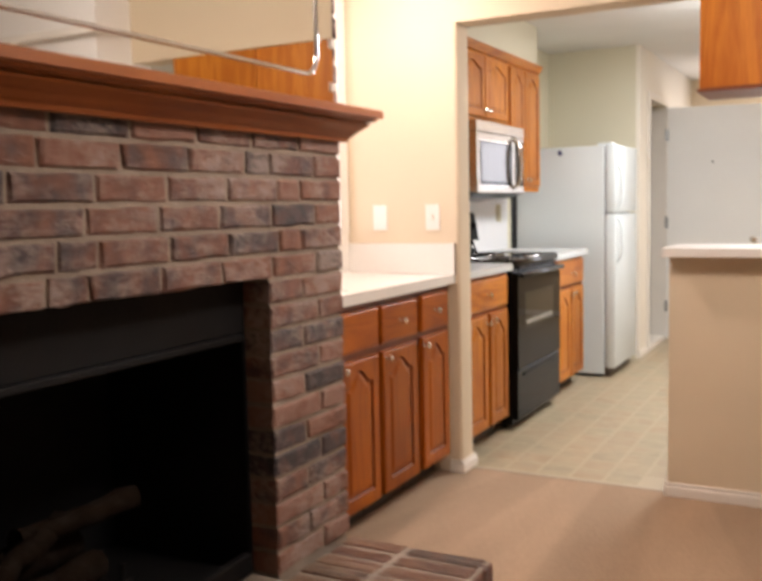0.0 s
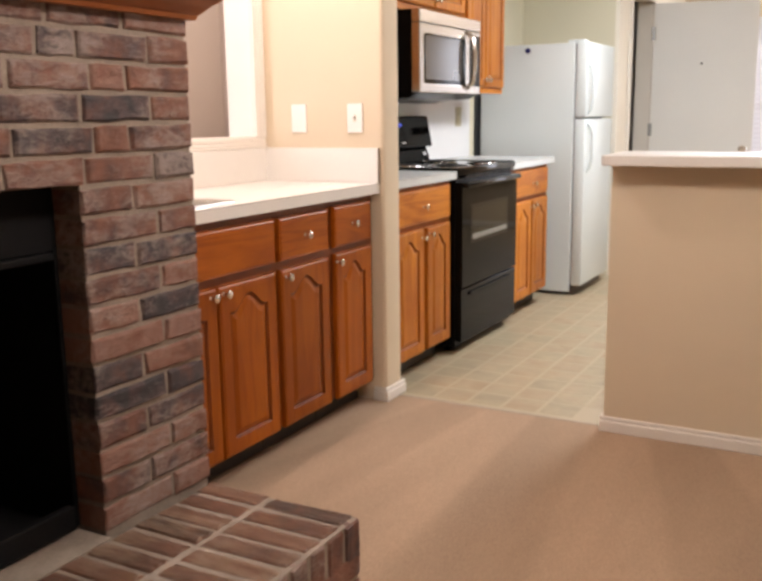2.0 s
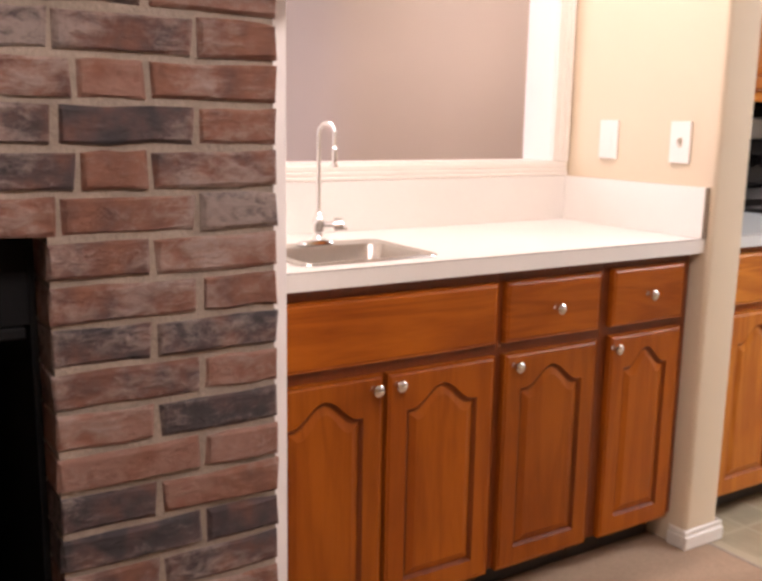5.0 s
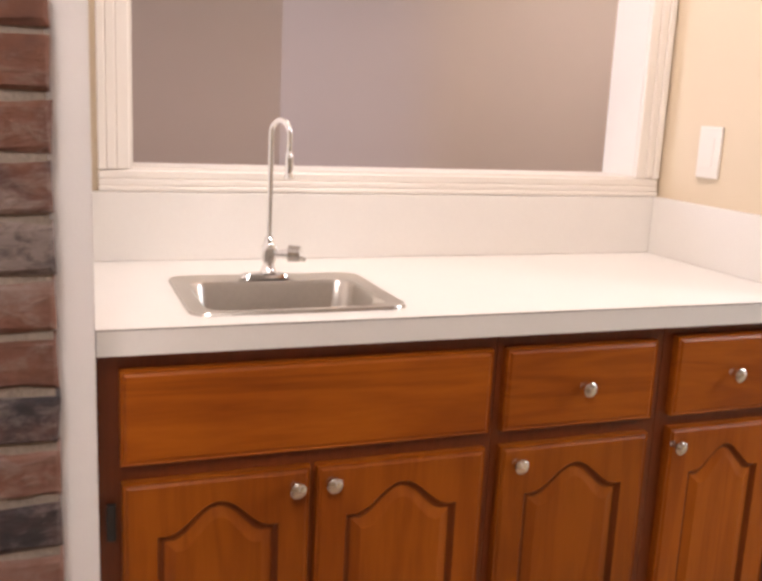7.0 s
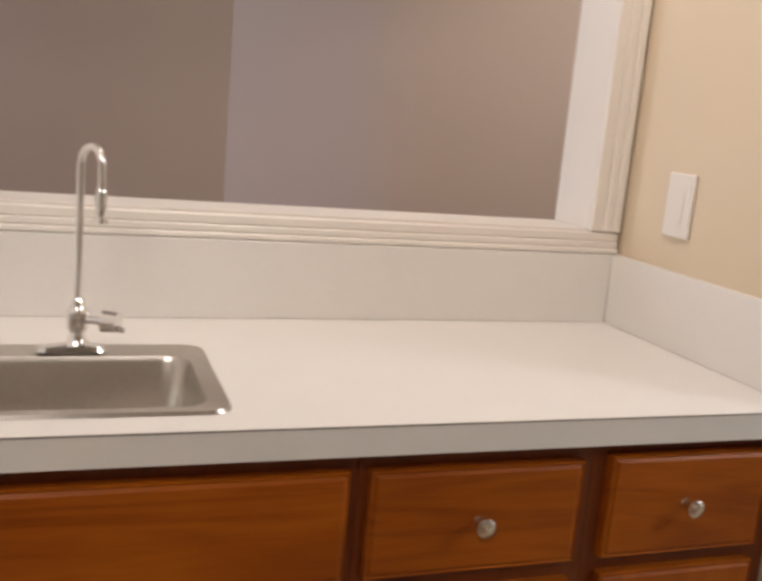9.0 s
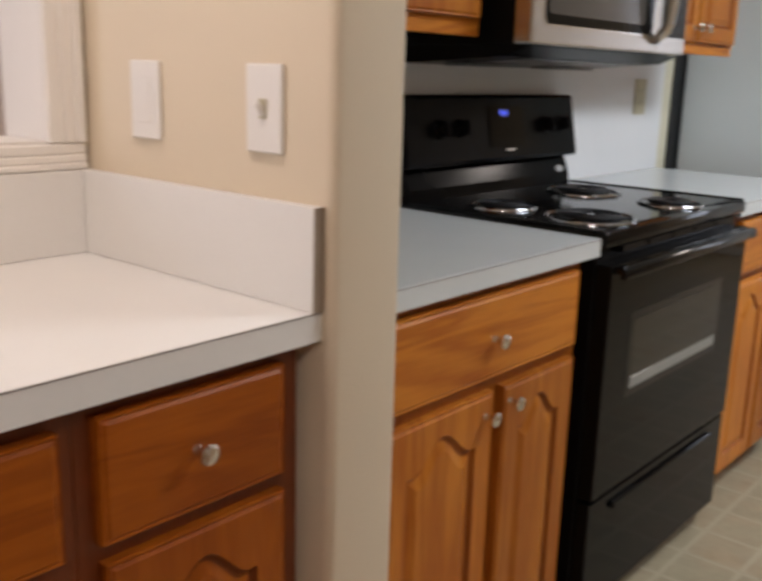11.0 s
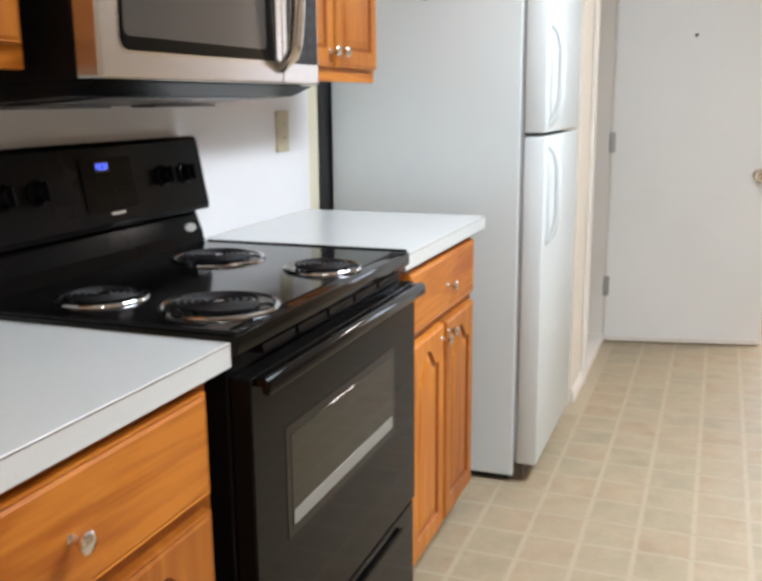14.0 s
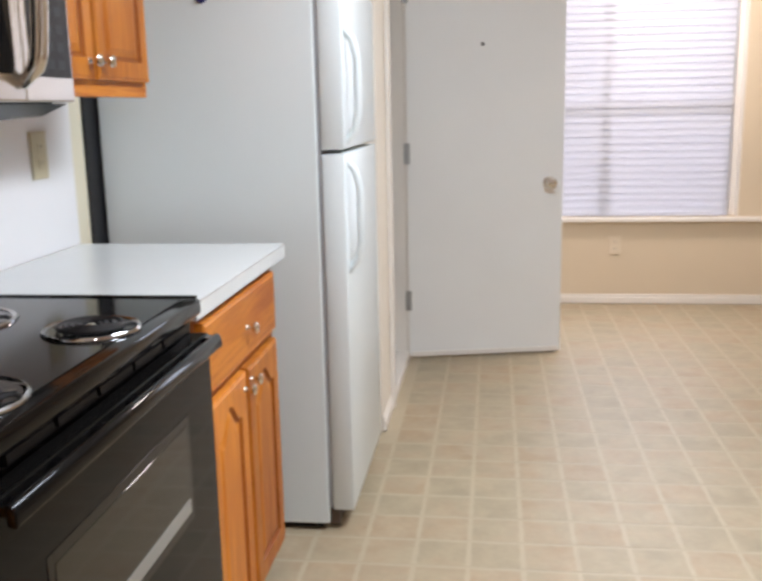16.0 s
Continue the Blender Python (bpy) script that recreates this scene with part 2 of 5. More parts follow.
def tile_mat(name, by):
    """Sheet vinyl tile: tan, sand or greenish beige, clouded, its edge fading unevenly into the pale joint."""
    m = mat(name, (0.95, 0.95, 0.95), 0.50, var=0.08, scale=11, fine=0.05, fscale=45)
    n, link = m.node_tree.nodes, m.node_tree.links.new
    b = n["Principled BSDF"]
    v = b.inputs["Base Color"].links[0].from_socket
    g = n.new("ShaderNodeNewGeometry")

    def calc(op, *args):
        q = n.new("ShaderNodeMath")
        q.operation = op
        for i, w in enumerate(args):
            if isinstance(w, (int, float)):
                q.inputs[i].default_value = w
            else:
                link(w, q.inputs[i])
        return q.outputs[0]
    ramp = n.new("ShaderNodeValToRGB")
    e = ramp.color_ramp.elements
    e[0].position, e[0].color = 0.05, (0.345, 0.285, 0.185, 1)
    e[1].position, e[1].color = 0.95, (0.375, 0.277, 0.168, 1)
    for p, c in ((0.38, (0.385, 0.315, 0.203)), (0.68, (0.398, 0.309, 0.198))):
        e.new(p).color = (*c, 1)
    nz = n.new("ShaderNodeTexNoise")
    nz.inputs["Scale"].default_value = 9
    nz.inputs["Detail"].default_value = 4
    link(g.outputs["Position"], nz.inputs["Vector"])
    r = n.new("ShaderNodeObjectInfo").outputs["Random"] if by == "obj" else g.outputs["Random Per Island"]
    link(calc("MULTIPLY_ADD", r, 0.62, calc("MULTIPLY_ADD", nz.outputs[0], 1.5, -0.56)), ramp.inputs[0])
    mx = n.new("ShaderNodeMix")
    mx.data_type, mx.blend_type = "RGBA", "MULTIPLY"
    mx.inputs[0].default_value = 1
    link(v, mx.inputs[6])
    link(ramp.outputs[0], mx.inputs[7])
    wob = n.new("ShaderNodeTexNoise")
    wob.inputs["Scale"].default_value = 30
    wob.inputs["Detail"].default_value = 2
    link(g.outputs["Position"], wob.inputs["Vector"])
    xyz = n.new("ShaderNodeSeparateXYZ")
    link(g.outputs["Position"], xyz.inputs[0])
    edges = []
    for k, start in ((0, 1.262 - 30 * TILE), (1, 2.425 - 30 * TILE)):
        fr_ = calc("FRACT", calc("DIVIDE", calc("SUBTRACT", xyz.outputs[k], start), TILE))
        edges.append(calc("SUBTRACT", 0.5, calc("ABSOLUTE", calc("SUBTRACT", fr_, 0.5))))
    near = calc("MINIMUM", edges[0], edges[1])
    near = calc("MULTIPLY_ADD", wob.outputs[0], -0.07, calc("ADD", near, 0.035))
    mr = n.new("ShaderNodeMapRange")
    mr.interpolation_type = "SMOOTHSTEP"
    mr.inputs[1].default_value, mr.inputs[2].default_value = 0.018, 0.075
    mr.inputs[3].default_value, mr.inputs[4].default_value = 1.0, 0.0
    link(near, mr.inputs[0])
    jx = n.new("ShaderNodeMix")
    jx.data_type = "RGBA"
    link(mr.outputs[0], jx.inputs[0])
    link(mx.outputs[2], jx.inputs[6])
    jx.inputs[7].default_value = (0.425, 0.350, 0.237, 1)
    link(jx.outputs[2], b.inputs["Base Color"])
    return m


def carpet_mat():
    m = mat("carpet_pile", (0.385, 0.268, 0.182), 0.95, var=0.13, scale=3.4, stretch=(1.0, 0.22, 1.0), bump=0.8, bscale=420, fine=0.14, fscale=330, spec=0.1)
    n, link = m.node_tree.nodes, m.node_tree.links.new
    b = n["Principled BSDF"]
    v = b.inputs["Base Color"].links[0].from_socket
    xyz = n.new("ShaderNodeSeparateXYZ")
    link(n.new("ShaderNodeNewGeometry").outputs["Position"], xyz.inputs[0])

    def calc(op, a, c, d=None):
        q = n.new("ShaderNodeMath")
        q.operation = op
        for i, w in enumerate((a, c, d)):
            if w is None:
                continue
            if isinstance(w, (int, float)):
                q.inputs[i].default_value = w
            else:
                link(w, q.inputs[i])
        return q.outputs[0]
    fan = calc("DIVIDE", calc("SUBTRACT", xyz.outputs[0], 1.25), calc("SUBTRACT", 1.6, xyz.outputs[1]))
    nz = n.new("ShaderNodeTexNoise")
    nz.inputs["Scale"].default_value = 1.3
    ph = calc("MULTIPLY_ADD", nz.outputs[0], 5.0, calc("MULTIPLY", fan, 21.0))
    w = calc("SINE", ph, 0)
    mr = n.new("ShaderNodeMapRange")
    mr.inputs[1].default_value, mr.inputs[2].default_value = -0.2, 0.2
    mr.inputs[3].default_value, mr.inputs[4].default_value = 0.925, 1.035
    link(w, mr.inputs[0])
    sc = n.new("ShaderNodeVectorMath")
    sc.operation = "SCALE"
    link(v, sc.inputs[0])
    link(mr.outputs[0], sc.inputs["Scale"])
    link(sc.outputs[0], b.inputs["Base Color"])
    return m


M_WALL = mat("beige_wall_paint", (0.668, 0.553, 0.398), 0.75, var=0.02, scale=2, bump=0.12, bscale=180)
M_WALL2 = mat("sage_wall_paint", (0.66, 0.61, 0.46), 0.75, var=0.02, scale=2, bump=0.12, bscale=180)
M_GREY = mat("greige_wall_paint", (0.45, 0.37, 0.325), 0.75, var=0.02, scale=2, bump=0.12, bscale=180)
M_CREAM = mat("cream_wall_paint", (0.80, 0.74, 0.64), 0.7, var=0.02, scale=2, bump=0.1, bscale=180)
M_CEIL = mat("ceiling_paint", (0.74, 0.73, 0.70), 0.9, var=0.03, scale=3, bump=0.7, bscale=90)
M_TRIM = mat("white_trim_paint", (0.80, 0.75, 0.68), 0.4, var=0.03, scale=5, bump=0.05, bscale=90)
M_DOORP = mat("white_door_paint", (0.80, 0.79, 0.76), 0.45, var=0.03, scale=2, bump=0.06, bscale=60)
M_WHITEP = mat("white_wall_paint", (0.86, 0.83, 0.80), 0.6, var=0.015, scale=3, bump=0.08, bscale=180)
M_LAM = mat("white_laminate", (0.78, 0.75, 0.70), 0.28, var=0.012, scale=9, fine=0.015, fscale=200)
M_LAMK = mat("cool_white_laminate", (0.64, 0.66, 0.645), 0.25, var=0.012, scale=9, fine=0.015, fscale=200)
M_SPL = mat("white_splash_panel", (0.755, 0.745, 0.74), 0.35, var=0.02, scale=4)
M_SEAM = mat("laminate_seam", (0.16, 0.12, 0.10), 0.6)
M_OAK = wood("red_oak", (0.350, 0.088, 0.004), (0.215, 0.043, 0.002))
M_OAKH = wood("red_oak_crossways", (0.350, 0.088, 0.004), (0.200, 0.039, 0.002), fig=0.11, along="y", freq=36.0)
M_OAKK = wood("honey_oak", (0.56, 0.195, 0.021), (0.35, 0.088, 0.007), fig=0.12)
M_OAKKH = wood("honey_oak_crossways", (0.56, 0.195, 0.021), (0.33, 0.080, 0.006), fig=0.13, along="y", freq=40.0)
# Bar frame oak: the doors' wood, darkened here for the shade between fronts.
M_OAKD = mat("oak_shaded_frame", (0.17, 0.036, 0.006), 0.4, var=0.2, scale=6, stretch=(1, 1, .15), fine=0.15)
# Groove tones hold both collected stain and the groove's own shade.
M_OAKG = wood("red_oak_groove_stain_shade", (0.18, 0.040, 0.005), (0.11, 0.022, 0.003))
M_OAKGK = wood("honey_oak_groove_stain_shade", (0.34, 0.098, 0.012), (0.22, 0.050, 0.006))
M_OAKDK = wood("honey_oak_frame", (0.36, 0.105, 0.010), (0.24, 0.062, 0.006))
M_MANT = wood("mantel_pine", (0.40, 0.13, 0.035), (0.25, 0.065, 0.015), along="y", rough=0.4)
M_BRICK = brick_mat()
M_BRICKH = brick_mat("hearth_brick", ((0.065, 0.036, 0.023), (0.090, 0.044, 0.025), (0.130, 0.054, 0.028), (0.165, 0.068, 0.035), (0.205, 0.095, 0.052)), 0.32, (0.33, 0.22, 0.14), (0.4, 1.6, 1))
M_MORT = mat("mortar", (0.295, 0.238, 0.190), 0.95, var=0.18, scale=14, bump=0.6, bscale=160, fine=0.12)
M_SOOT = mat("black_firebox_metal", (0.0045, 0.0045, 0.005), 0.7, var=0.3, scale=8, bump=0.15, bscale=80, spec=0.2)
M_LOG = mat("gas_log_ceramic", (0.014, 0.009, 0.006), 0.95, spec=0.05, var=0.4, scale=16, bump=0.8, bscale=50, dark=(0.02, 0.015, 0.012), dark_at=0.55)
M_CARP = carpet_mat()
M_VIN = mat("vinyl_grout", (0.425, 0.350, 0.237), 0.5, var=0.05, scale=5)
M_TILE = tile_mat("vinyl_tile", "obj")
M_TILEF = tile_mat("vinyl_tile_far", "isl")
M_CHROME = mat("polished_chrome", (0.82, 0.81, 0.80), 0.10, 1.0, var=0.03, scale=20)
M_NICK = mat("satin_nickel", (0.74, 0.70, 0.64), 0.16, 1.0, var=0.08, scale=60)
M_STEEL = mat("brushed_steel", (0.47, 0.435, 0.395), 0.27, 1.0, var=0.06, scale=3, stretch=(1, 0.05, 1), fine=0.08, fscale=300)
M_SINK = mat("sink_steel", (0.58, 0.54, 0.49), 0.29, 1.0, var=0.05, scale=6, fine=0.04)
M_BLK = mat("black_enamel", (0.004, 0.0037, 0.0037), 0.10, var=0.1, scale=6, spec=0.2)
M_BLKM = mat("black_matt_plastic", (0.005, 0.0045, 0.0045), 0.26, var=0.1, scale=12, spec=0.08)
M_BLKG = mat("black_oven_glass", (0.006, 0.0055, 0.005), 0.035, var=0.05, scale=4, spec=0.07)
M_MWW = mat("microwave_glass", (0.055, 0.050, 0.046), 0.12, var=0.05, scale=4, spec=0.5)
M_OVW = mat("oven_window_glass", (0.021, 0.018, 0.012), 0.035, var=0.05, scale=4, spec=0.22)
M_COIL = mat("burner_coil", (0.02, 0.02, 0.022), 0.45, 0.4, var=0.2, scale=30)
M_PAN = mat("drip_pan_chrome", (0.50, 0.50, 0.51), 0.08, 1.0, var=0.12, scale=30)
M_FRID = mat("white_appliance_paint", (0.645, 0.69, 0.685), 0.35, var=0.015, scale=3, bump=0.12, bscale=300)
M_GASK = mat("grey_gasket", (0.34, 0.35, 0.36), 0.6)
M_BOWL = mat("black_drip_bowl", (0.06, 0.06, 0.062), 0.14, 0.7, var=0.2, scale=30, spec=0.5)
M_BARS = mat("polished_handle_steel", (0.72, 0.69, 0.65), 0.15, 1.0, var=0.04, scale=9)
M_LENS = mat("smoky_lamp_lens", (0.20, 0.21, 0.22), 0.22, var=0.1, scale=20)
M_BLUE = mat("blue_magnet", (0.01, 0.012, 0.10), 0.4)
M_ALMOND = mat("almond_plastic", (0.52, 0.46, 0.30), 0.4, var=0.03)
M_PLATE = mat("white_plastic", (0.76, 0.71, 0.64), 0.35, var=0.02)
M_OUTC = mat("cream_outlet_plastic", (0.71, 0.60, 0.45), 0.4, var=0.02)
M_SLOT = mat("dark_slot", (0.03, 0.025, 0.02), 0.6)
M_BLIND = mat("white_blind_slat", (0.86, 0.85, 0.87), 0.5, var=0.03)
_bn = M_BLIND.node_tree.nodes
_tr = _bn.new("ShaderNodeBsdfTranslucent")
_tr.inputs[0].default_value = (0.77, 0.80, 0.88, 1)
_ms = _bn.new("ShaderNodeMixShader")
_ms.inputs[0].default_value = 0.6
M_BLIND.node_tree.links.new(_bn["Principled BSDF"].outputs[0], _ms.inputs[1])
M_BLIND.node_tree.links.new(_tr.outputs[0], _ms.inputs[2])
M_BLIND.node_tree.links.new(_ms.outputs[0], _bn["Material Output"].inputs[0])
M_CLOCK = glow("clock_digits", (0.10, 0.16, 1.0), 3.0)
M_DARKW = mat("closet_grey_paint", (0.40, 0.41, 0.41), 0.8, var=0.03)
M_HINGE = mat("grey_hinge_metal", (0.34, 0.34, 0.33), 0.45, 0.6, var=0.1, scale=30)
M_BADGE = mat("silver_badge", (0.6, 0.6, 0.6), 0.3, 0.8)
_mm = bpy.data.materials.new("mirror_silver")
_mm.use_nodes = True
_mm.node_tree.nodes["Principled BSDF"].inputs["Metallic"].default_value = 1
_mm.node_tree.nodes["Principled BSDF"].inputs["Roughness"].default_value = 0.015
_mm.node_tree.nodes["Principled BSDF"].inputs["Base Color"].default_value = (0.86, 0.88, 0.86, 1)
M_MIRR = _mm
_mg = bpy.data.materials.new("window_glass")
_mg.use_nodes = True
_mg.node_tree.nodes["Principled BSDF"].inputs["Transmission Weight"].default_value = 1
_mg.node_tree.nodes["Principled BSDF"].inputs["Roughness"].default_value = 0.02
M_GLASS = _mg

# ---- mesh tools ----


def bm_box(bm, x0, x1, y0, y1, z0, z1, bevel=0.0, seg=1):
    """Adds a box, with its edges rounded by bevel."""
    vs = [bm.verts.new((x, y, z)) for x in (x0, x1) for y in (y0, y1) for z in (z0, z1)]
    fs = [bm.faces.new([vs[i] for i in f]) for f in ((0, 1, 3, 2), (4, 6, 7, 5), (0, 4, 5, 1), (2, 3, 7, 6), (0, 2, 6, 4), (1, 5, 7, 3))]
    if bevel:
        es = {e for f in fs for e in f.edges}
        bmesh.ops.bevel(bm, geom=list(es), offset=bevel, segments=seg, affect="EDGES", profile=0.5)
    return vs


def bm_prism(bm, pts, axis, a0, a1):
    """Extrudes a closed outline: pts in the two axes other than axis, from a0 to a1."""
    def put(p, a):
        return {"x": (a, p[0], p[1]), "y": (p[0], a, p[1]), "z": (p[0], p[1], a)}[axis]
    lo = [bm.verts.new(put(p, a0)) for p in pts]
    hi = [bm.verts.new(put(p, a1)) for p in pts]
    k = len(pts)
    bm.faces.new(lo)
    bm.faces.new(hi[::-1])
    for i in range(k):
        bm.faces.new((lo[i], hi[i], hi[(i + 1) % k], lo[(i + 1) % k]))


def bm_lathe(bm, prof, center, axis="z", seg=24, cap=True):
    """Turns a profile of (radius, height) round an axis through center."""
    rings = []
    for r, h in prof:
        ring = []
        for i in range(seg):
            a = 2 * math.pi * i / seg
            u, v = r * math.cos(a), r * math.sin(a)
            p = {"z": (u, v, h), "x": (h, u, v), "y": (v, h, u)}[axis]
            ring.append(bm.verts.new(Vector(p) + Vector(center)))
        rings.append(ring)
    for a, b in zip(rings, rings[1:]):
        for i in range(seg):
            bm.faces.new((a[i], a[(i + 1) % seg], b[(i + 1) % seg], b[i]))
    if cap:
        for ring in (rings[0][::-1], rings[-1]):
            if (ring[0].co - ring[seg // 2].co).length > 1e-5:
                bm.faces.new(ring)


def bm_tube(bm, pts, r, seg=12):
    """A tube of radius r (one number or a list) along points."""
    pts = [Vector(p) for p in pts]
    rs = r if isinstance(r, (list, tuple)) else [r] * len(pts)
    rings = []
    up = None
    for i, p in enumerate(pts):
        d = (pts[min(i + 1, len(pts) - 1)] - pts[max(i - 1, 0)]).normalized()
        if up is None:
            up = Vector((0, 0, 1)) if abs(d.z) < 0.9 else Vector((0, 1, 0))
        u = (up - d * up.dot(d)).normalized()
        up = u
        v = d.cross(u)
        rings.append([bm.verts.new(p + (u * math.cos(2 * math.pi * k / seg) + v * math.sin(2 * math.pi * k / seg)) * rs[i]) for k in range(seg)])
    for a, b in zip(rings, rings[1:]):
        for i in range(seg):
            bm.faces.new((a[i], a[(i + 1) % seg], b[(i + 1) % seg], b[i]))
    bm.faces.new(rings[0][::-1])
    bm.faces.new(rings[-1])


def mesh_of(name, bm, material, smooth=False):
    bmesh.ops.recalc_face_normals(bm, faces=bm.faces)
    me = bpy.data.meshes.new(name)
    bm.to_mesh(me)
    bm.free()
    for m in (material if isinstance(material, (list, tuple)) else [material]):
        me.materials.append(m)
    if smooth:
        me.polygons.foreach_set("use_smooth", [True] * len(me.polygons))
        me.set_sharp_from_angle(angle=radians(35))
    return me


def part(name, bm, material, parent=None, label="", smooth=False, kind=""):
    ob = new(name, mesh_of(name, bm, material, smooth))
    if parent:
        ob.parent = parent
    return tagged(ob, label, kind=kind)


def boxpart(name, dims, material, parent=None, label="", bevel=0.0, seg=1, kind=""):
    bm = bmesh.new()
    bm_box(bm, *dims, bevel=bevel, seg=seg)
    return part(name, bm, material, parent, label, kind=kind)


def thing(name, at, label, category, group=""):
    e = new(name)
    e.location = at
    e.empty_display_size = 0.1
    tagged(e, label, category, group)
    bpy.context.view_layer.update()
    return e


# ---- structure ----
KX, KW = 0.14, 0.745            # stub wall's kitchen face; plane of the wall past the fridge
FAR, CEIL = 5.66, 2.39


def setting(name, boxes, material, label="", bevel=0.0):
    bm = bmesh.new()
    for b in boxes:
        bm_box(bm, *b, bevel=bevel)
    return tagged(part(name, bm, material), label or name.replace("_", " "), "", kind="structure")


# walls
NW = 0.082                     # face of the wall behind the wet bar
setting("wall_back_bar", [(-0.045, NW, -1.48, -1.258, 0, CEIL), (-0.045, NW, -0.045, 0.0, 0, CEIL), (-0.045, NW, -1.258, -0.045, 0, 1.090),
                          (-0.045, NW, -1.258, -0.045, 2.20, CEIL)], M_WALL, "warm beige painted wall behind the wet bar with a wide opening")
bm = bmesh.new()
ROUND = [(0.016 * math.sin(radians(a)), 0.016 * (1 - math.cos(radians(a)))) for a in (0, 22, 45, 68, 90)]
bm_prism(bm, [(-0.07, 0.0)] + [(0.640 + p, q) for p, q in ROUND] + [(0.640 + p, 0.14 - q) for p, q in ROUND[::-1]] + [(-0.07, 0.14)], "z", 0, 2.012)
bm_box(bm, -0.07, 0.656, 0.0, 0.14, 2.0125, CEIL)
tagged(part("wall_stub", bm, M_WALL, smooth=True), "warm beige painted stub wall between wet bar and kitchen", "", kind="structure")
setting("wall_header", [(0.656, 3.00, 0.0, 0.14, 2.012, CEIL)], M_WALL, "warm beige header above the kitchen opening")
setting("wall_half", [(1.553, 3.00, 0.05, 0.17, 0, 0.993)], M_WALL, "beige painted half wall under the breakfast bar")
setting("wall_chimney_side", [(-0.07, 0.66, -1.48, -1.354, 0, CEIL), (0.6605, 0.83, -1.48, -1.3635, 0, CEIL)], M_WHITEP, "cream painted side wall of the chimney")
setting("wall_living_back", [(-0.07, NW, -7.0, -1.48, 0, CEIL)], M_WALL, "beige living room wall beside the chimney")
setting("wall_living_south", [(-0.07, 5.0, -7.12, -7.0, 0, CEIL)], M_WALL, "beige living room end wall")
setting("wall_living_east", [(5.0, 5.12, -7.12, FAR, 0, CEIL)], M_WALL, "beige wall along the living and dining rooms")
setting("wall_white_end", [(3.00, 5.0, -0.25, 0.14, 0, CEIL)], M_WHITEP, "cream white wall beside the breakfast bar")
setting("wall_kitchen_west", [(-0.07, 0.04, 0.14, 3.30, 0, CEIL)], M_WALL2, "pale sage painted kitchen wall")
setting("wall_alcove", [(-0.07, KW - 0.030, 3.30, 3.42, 0, CEIL)], M_WALL2, "pale sage painted end wall of the fridge alcove")
setting("wall_closet_side", [(KW - 0.0295, KW, 3.299, 3.42, 0, CEIL), (KW - 0.12, KW, 3.4205, 3.62, 0, CEIL), (KW - 0.12, KW, 4.36, FAR, 0, CEIL), (KW - 0.12, KW, 3.62, 4.36, 2.03, CEIL)],
        M_CREAM, "cream wall with the utility doorway")
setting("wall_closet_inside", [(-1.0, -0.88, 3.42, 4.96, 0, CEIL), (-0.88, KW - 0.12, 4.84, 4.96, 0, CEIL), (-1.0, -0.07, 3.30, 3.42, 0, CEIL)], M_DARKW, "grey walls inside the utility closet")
WX0, WX1, WZ0, WZ1 = 1.12, 2.66, 0.552, 1.985
setting("wall_far", [(-1.0, WX0, FAR, FAR + 0.15, 0, CEIL), (WX1, 5.12, FAR, FAR + 0.15, 0, CEIL), (WX0, WX1, FAR, FAR + 0.15, 0, WZ0), (WX0, WX1, FAR, FAR + 0.15, WZ1, CEIL)],
        M_WALL, "warm beige dining wall with a window")
bm = bmesh.new()
bm_prism(bm, [(-2.0, -5.0), (-1.88, -5.0), (-1.88, -0.47), (-1.52, -0.11), (-1.475, -0.06), (-1.44, -0.01), (-1.417, 0.05), (-1.403, 0.12), (-1.40, 0.20), (-1.40, 1.6), (-0.07, 1.6), (-0.07, 1.72), (-1.52, 1.72), (-1.52, 0.07), (-2.0, -0.42)], "z", 0, CEIL)
bm_box(bm, -1.88, -0.07, -5.12, -5.0, 0, CEIL)
tagged(part("wall_foyer", bm, M_GREY, smooth=True), "greige painted walls of the room behind the bar", kind="structure")
setting("ceiling", [(-2.2, 5.12, -7.12, FAR + 0.15, CEIL, CEIL + 0.12)], M_CEIL, "white textured ceiling")
# floors
setting("floor", [(-2.2, 5.12, -7.12, FAR + 0.15, -0.15, -0.02)], M_MORT, "concrete floor slab")
setting("carpet_living", [(0.0, 5.0, -7.0, 0.092, -0.02, 0.004)], M_CARP, "tan cut pile carpet in the living room")
setting("carpet_foyer", [(-2.0, -0.0, -5.0, 3.30, -0.02, 0.004)], M_CARP, "tan cut pile carpet behind the bar")
setting("carpet_dining", [(KW + 2.6, 5.0, 0.142, FAR, -0.02, 0.004)], M_CARP, "tan cut pile carpet in the dining room")
setting("vinyl_floor", [(0.0, KW + 2.6, 0.092, 4.62, -0.02, 0.0), (KW, KW + 2.6, 4.6201, FAR, -0.02, 0.0)], M_VIN, "sheet vinyl floor with pale joints")
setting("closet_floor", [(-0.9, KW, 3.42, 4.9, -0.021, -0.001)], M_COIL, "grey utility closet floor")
setting("carpet_edge", [(0.656, 1.553, 0.086, 0.096, 0.0, 0.005)], M_MORT, "carpet edge where it meets the vinyl")


